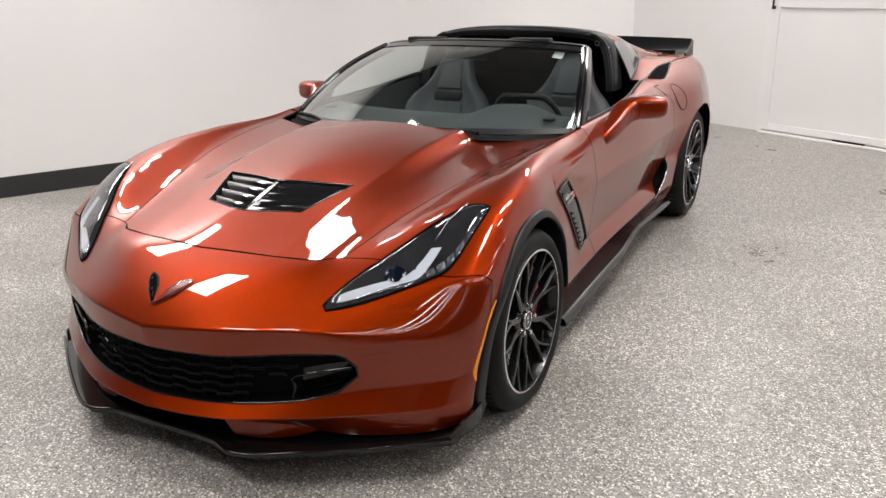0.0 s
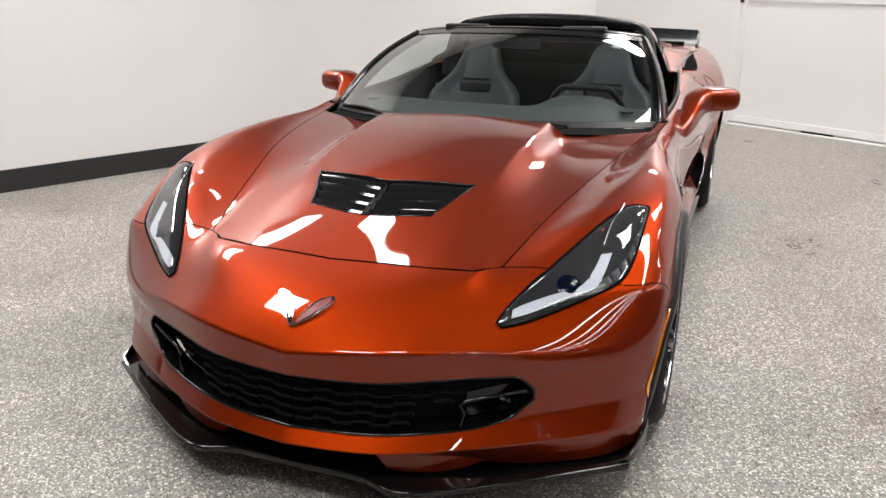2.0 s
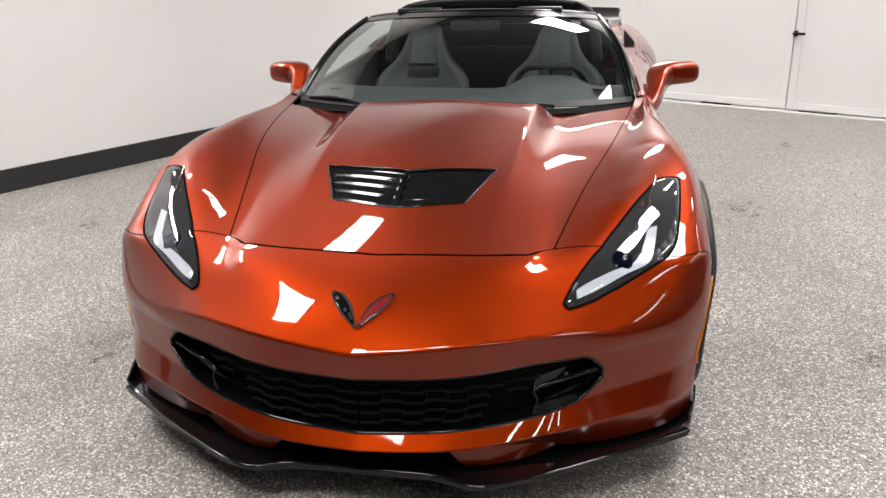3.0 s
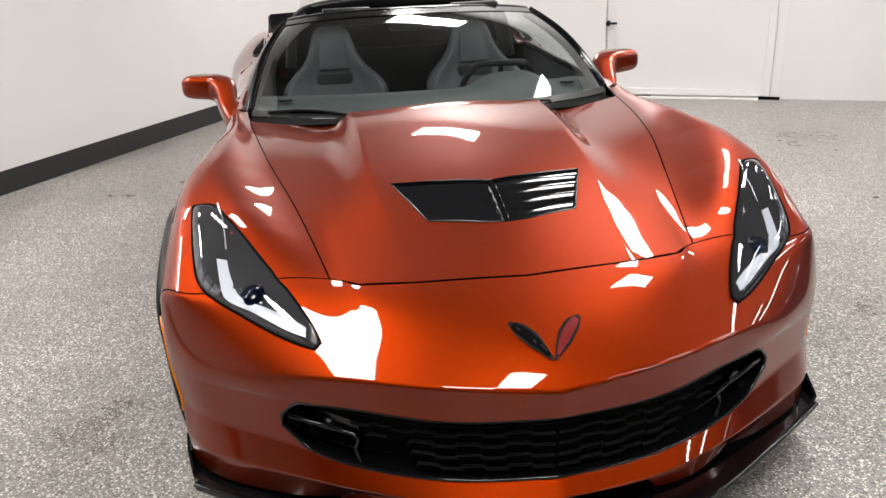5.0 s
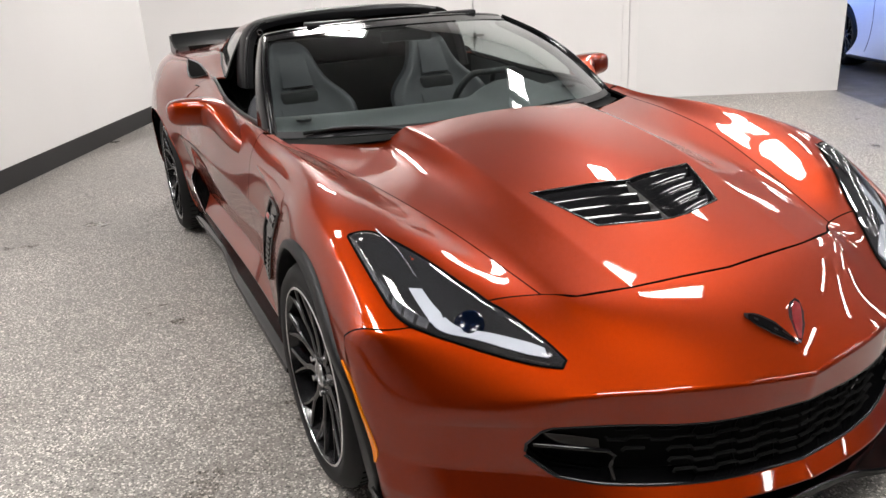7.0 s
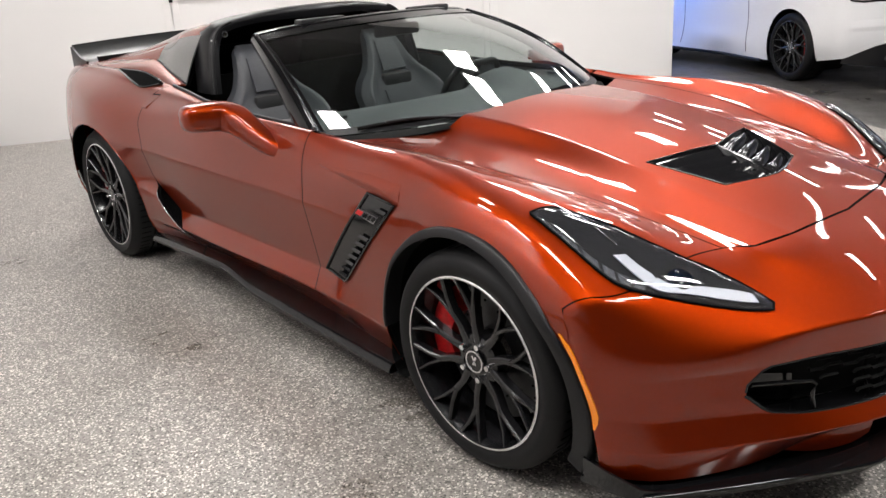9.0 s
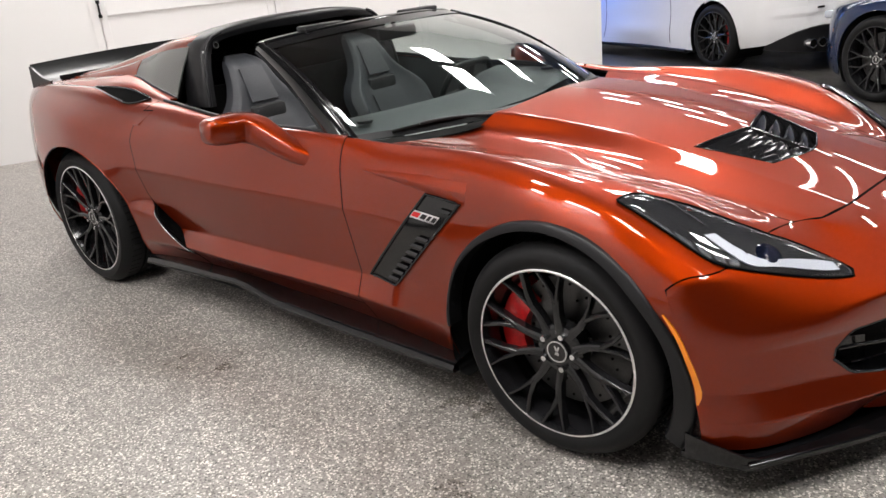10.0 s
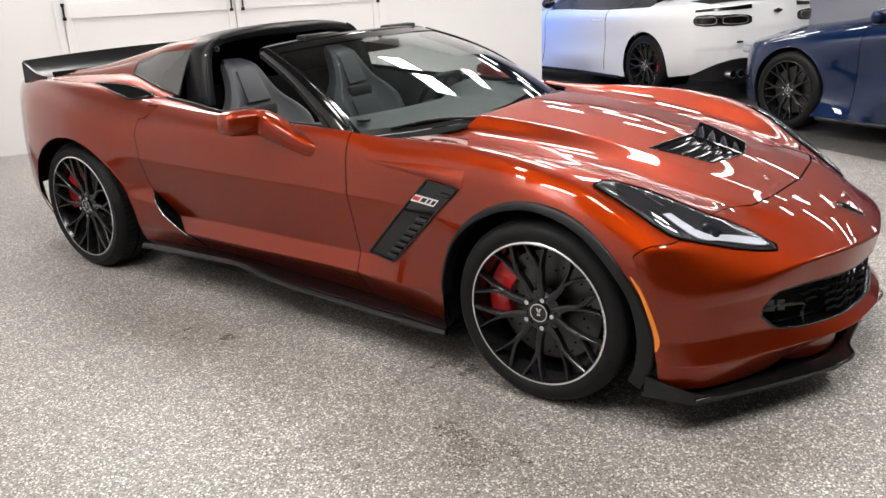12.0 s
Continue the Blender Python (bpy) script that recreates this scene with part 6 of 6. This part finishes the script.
        part("door_mirror", bm, BLACK_GLOSS if paint is COUPE_WHITE else paint, c, "", 60)
        # side markers
        tube("side_marker", [np.array([s * (0.878 - 0.012 * t), -1.885 - 0.01 * t, 0.40 + 0.16 * t]) for t in np.linspace(0, 1, 5)], 0.013, AMBER, c, "amber side marker lamp")
    panel("hood", lid, paint, c, "", lambda q: q[:, 1] < -0.72, 1, (0, -1, -3))
    panel("deck_lid", lid, paint, c, "", lambda q: q[:, 1] > 1.35, 1, (0, 1, -3))
    yy = np.linspace(-0.80, 1.55, 44)
    r_side = line((-0.80, 0.79, 0.98), (-0.45, 0.69, 1.13), (0.0, 0.59, 1.298), (0.5, 0.575, 1.318), (1.0, 0.59, 1.225), (1.55, 0.74, 1.07))(yy)
    r_mid = line((-0.95, 0.0, 1.04), (-0.45, 0.0, 1.20), (0.0, 0.0, 1.335), (0.5, 0.0, 1.36), (1.0, 0.0, 1.29), (1.55, 0.0, 1.10))(yy)
    a, b = np.stack([r_side[:, 0], yy, r_side[:, 1]], 1), np.stack([r_mid[:, 0], yy, r_mid[:, 1]], 1)
    h = np.stack([a, a * [0.6, 1, 1] * 1.0 + (b - a) * [0, 0, 0.75], b])
    g = loft(h, 8)
    g = np.concatenate([g, (g * np.array([-1, 1, 1]))[::-1][1:]])
    panel("windscreen", g, SMOKE_GLASS, c, "", lambda q: q[:, 1] < -0.02, 1, (0, 0.3, 0))
    panel("roof", g, paint, c, "", lambda q: (q[:, 1] >= -0.02) & (q[:, 1] < 0.85), 1, (0, 0.3, 0))
    panel("rear_window", g, SMOKE_GLASS, c, "", lambda q: q[:, 1] >= 0.85, 1, (0, 0.3, 0))
    # fascias
    for end, name, out in ((0, "front_fascia", -1), (-1, "rear_fascia", 1)):
        tail = np.concatenate([side[:, end], upper[1:, end]])
        rows = []
        for t in np.linspace(0, 1, 12):
            q = tail.copy()
            q[:, 0] *= 1 - t
            q[:, 1] += out * (0.14 if out > 0 else 0.10) * math.sin(t * math.pi / 2) * np.interp(q[:, 2], (0.2, 0.5, 0.8, 1.05), (0.6, 1.0, 0.8, 0.3))
            rows.append(q)
        rows = np.array(rows)
        fascia = panel(name, np.concatenate([rows, (rows * np.array([-1, 1, 1]))[::-1][1:]]), paint, c, "", None, 1, (0, 0, 0.6))
    tail_tree = tree_of(fascia, quarters[0])

    def on_tail(u, z, lift):
        """The tail's left half at a height, u from near its middle (0) round the corner (1), lifted outwards."""
        turn = radians(8 + 57 * u)
        d = Vector((-math.sin(turn), -math.cos(turn), 0))
        q = Vector((0.28 + 0.36 * u, 2.0, z)) - d
        p, n, _, _ = tail_tree.ray_cast(q, d)
        if p is None:
            p, n, _, _ = tail_tree.find_nearest(q)
        return np.array(p - d * lift)

    for s in (1, -1):
        # tail lamp, diffuser corner and twin tailpipes
        lamp = new("tail_lamp")
        lamp.parent = c
        tagged(lamp, "smoked tail lamp with two rounded loops")
        tall = lambda u: np.interp(u, (0, 0.06, 0.3, 0.5, 0.7, 0.92, 1.0), (0.028, 0.050, 0.062, 0.056, 0.063, 0.050, 0.018))
        g = [[on_tail(u, 0.868 + w * tall(u), 0.006 if abs(w) < 0.99 and 0.02 < u < 0.98 else 0.0) for u in np.linspace(0, 1, 28)] for w in (-1, -0.85, -0.4, 0, 0.4, 0.85, 1)]
        solid_sheet("lens", g, 0.02, BLACK_GLOSS, lamp, s, "", (0.3, 1, 0))
        for u0 in (0.26, 0.73):
            ring = [on_tail(u0 + 0.19 * math.copysign(abs(math.cos(a)) ** 0.6, math.cos(a)), 0.868 + 0.040 * math.copysign(abs(math.sin(a)) ** 0.6, math.sin(a)), 0.010) * np.array([s, 1, 1]) for a in np.linspace(0, 2 * math.pi, 25)[:-1]]
            tube("loop", ring, 0.006, TAIL_GREY, lamp, closed=True)
        # black band under the deck's edge, and the pressed ledge across the bumper
        g = [[on_tail(u, 0.955 + 0.022 * (1 - u) + w * (0.022 + 0.026 * (1 - u)), lift) for u in np.linspace(0, 0.97, 20)] for w, lift in ((0, 0.0), (0.1, 0.007), (0.9, 0.010), (1, 0.0))]
        solid_sheet("deck_band", g, 0.01, BLACK_GLOSS, c, s, "", (0.3, 1, 0))
        g = [[on_tail(u, z + 0.03 * (1 - u), lift * min(1, 3 * (1 - u))) for u in np.linspace(0, 1, 20)] for z, lift in ((0.535, 0.0), (0.570, 0.009), (0.578, 0.010), (0.64, 0.0))]
        solid_sheet("bumper_ledge", g, 0.006, paint, c, s, "", (0.3, 1, 0))
        g = [[(x, y + 0.012 + 0.02 * t, z0 + (z1 - z0) * t) for x, y, z0, z1 in ((0.0, 2.50, 0.20, 0.46), (0.25, 2.475, 0.20, 0.46), (0.45, 2.43, 0.20, 0.465), (0.58, 2.385, 0.21, 0.45), (0.70, 2.31, 0.22, 0.41), (0.79, 2.20, 0.23, 0.35), (0.85, 2.06, 0.24, 0.28))] for t in np.linspace(0, 1, 5)]
        solid_sheet("diffuser", g, 0.05, BLACK_SATIN, c, s, "", (0, 1, 0))
        for x in (0.46, 0.58):
            bm = bmesh.new()
            mm = Matrix.Translation((s * x, 2.41, 0.30)) @ pose(0, 0, 0, 90, 0, 0)
            cylinder(bm, 0.045, 0.045, 0.10, mm, 24)
            pipe = part("tailpipe", bm, CHROME, c, "", 40)
            bm = bmesh.new()
            cylinder(bm, 0.038, 0.038, 0.105, mm, 24)
            part("bore", bm, GAP, pipe, "", 40)
        bm = bmesh.new()
        box(bm, s * 0.50 - 0.08, s * 0.50 + 0.08, -2.30, -2.20, 0.60, 0.67, 0.02)
        part("front_lamp", bm, LAMP_WHITE, c, "", 40)
    prof = [(2.05, 1.085), (2.20, 1.105), (2.40, 1.15), (2.41, 1.135), (2.36, 1.05)]
    bm = bmesh.new()
    rings = [[bm.verts.new((x, y - 0.20 * (x / 0.7) ** 2, z - 0.03 * (x / 0.7) ** 2)) for y, z in prof] for x in np.linspace(-0.70, 0.70, 21)]
    for p, q in zip(rings, rings[1:]):
        for j in range(5):
            bm.faces.new((p[j], p[(j + 1) % 5], q[(j + 1) % 5], q[j]))
    bm.faces.new(rings[0])
    bm.faces.new(rings[-1][::-1])
    part("deck_spoiler", bm, BLACK_GLOSS, c, "", 30)
    bm = bmesh.new()
    box(bm, -0.06, 0.06, 2.468, 2.475, 0.93, 0.955, 0.002)
    box(bm, -0.02, 0.02, 2.468, 2.477, 0.92, 0.965, 0.002)
    part("tail_badge", bm, BLACK_GLOSS, c)
    bm = bmesh.new()
    box(bm, 0.46, 0.54, 2.438, 2.452, 0.63, 0.65, 0.002)
    part("model_badge", bm, BLACK_GLOSS, c)
    bm = bmesh.new()
    box(bm, -0.82, 0.82, -1.0, 1.0, 0.14, 0.2)
    part("underbody", bm, BLACK_MATTE, c)
    return c


COUPE_WHITE = car_paint("white_paint", (0.72, 0.72, 0.73), 0.0)
COUPE_BLUE = car_paint("deep_blue_metallic", (0.003, 0.013, 0.050), 0.45)
TAIL_GREY = fine("tail_lamp_grey", (0.10, 0.09, 0.09), 0.25, 50.0, 0.0, 0.0, 1.0)
muscle_coupe("white two-door coupe with black wheels parked on the dark floor", COUPE_WHITE, ROOM @ pose(5.50, 4.90, 0, 0, 0, 180) @ Matrix.Scale(0.96, 4), 0.2)
muscle_coupe("deep blue two-door coupe with dark wheels parked beside the white one", COUPE_BLUE, ROOM @ pose(5.13, -0.12, 0, 0, 0, 180) @ Matrix.Scale(0.96, 4), 0.5)

# added blue glow panel, out of view behind the wall's return, tints the white coupe's door
sign = thing("blue_fill_panel", "unseen blue glowing panel, added to tint the white coupe's door", "sign", m=ROOM @ pose(CORNER, 6.0, 1.6))
bm = bmesh.new()
box(bm, 0.0, 0.06, -0.9, 0.9, -0.5, 0.5, 0.01)
part("case", bm, BLACK_SATIN, sign)
bm = bmesh.new()
box(bm, 0.061, 0.07, -0.86, 0.86, -0.46, 0.46)
part("face", bm, glowing("blue_glow", (0.06, 0.25, 1.0), 9.0), sign)
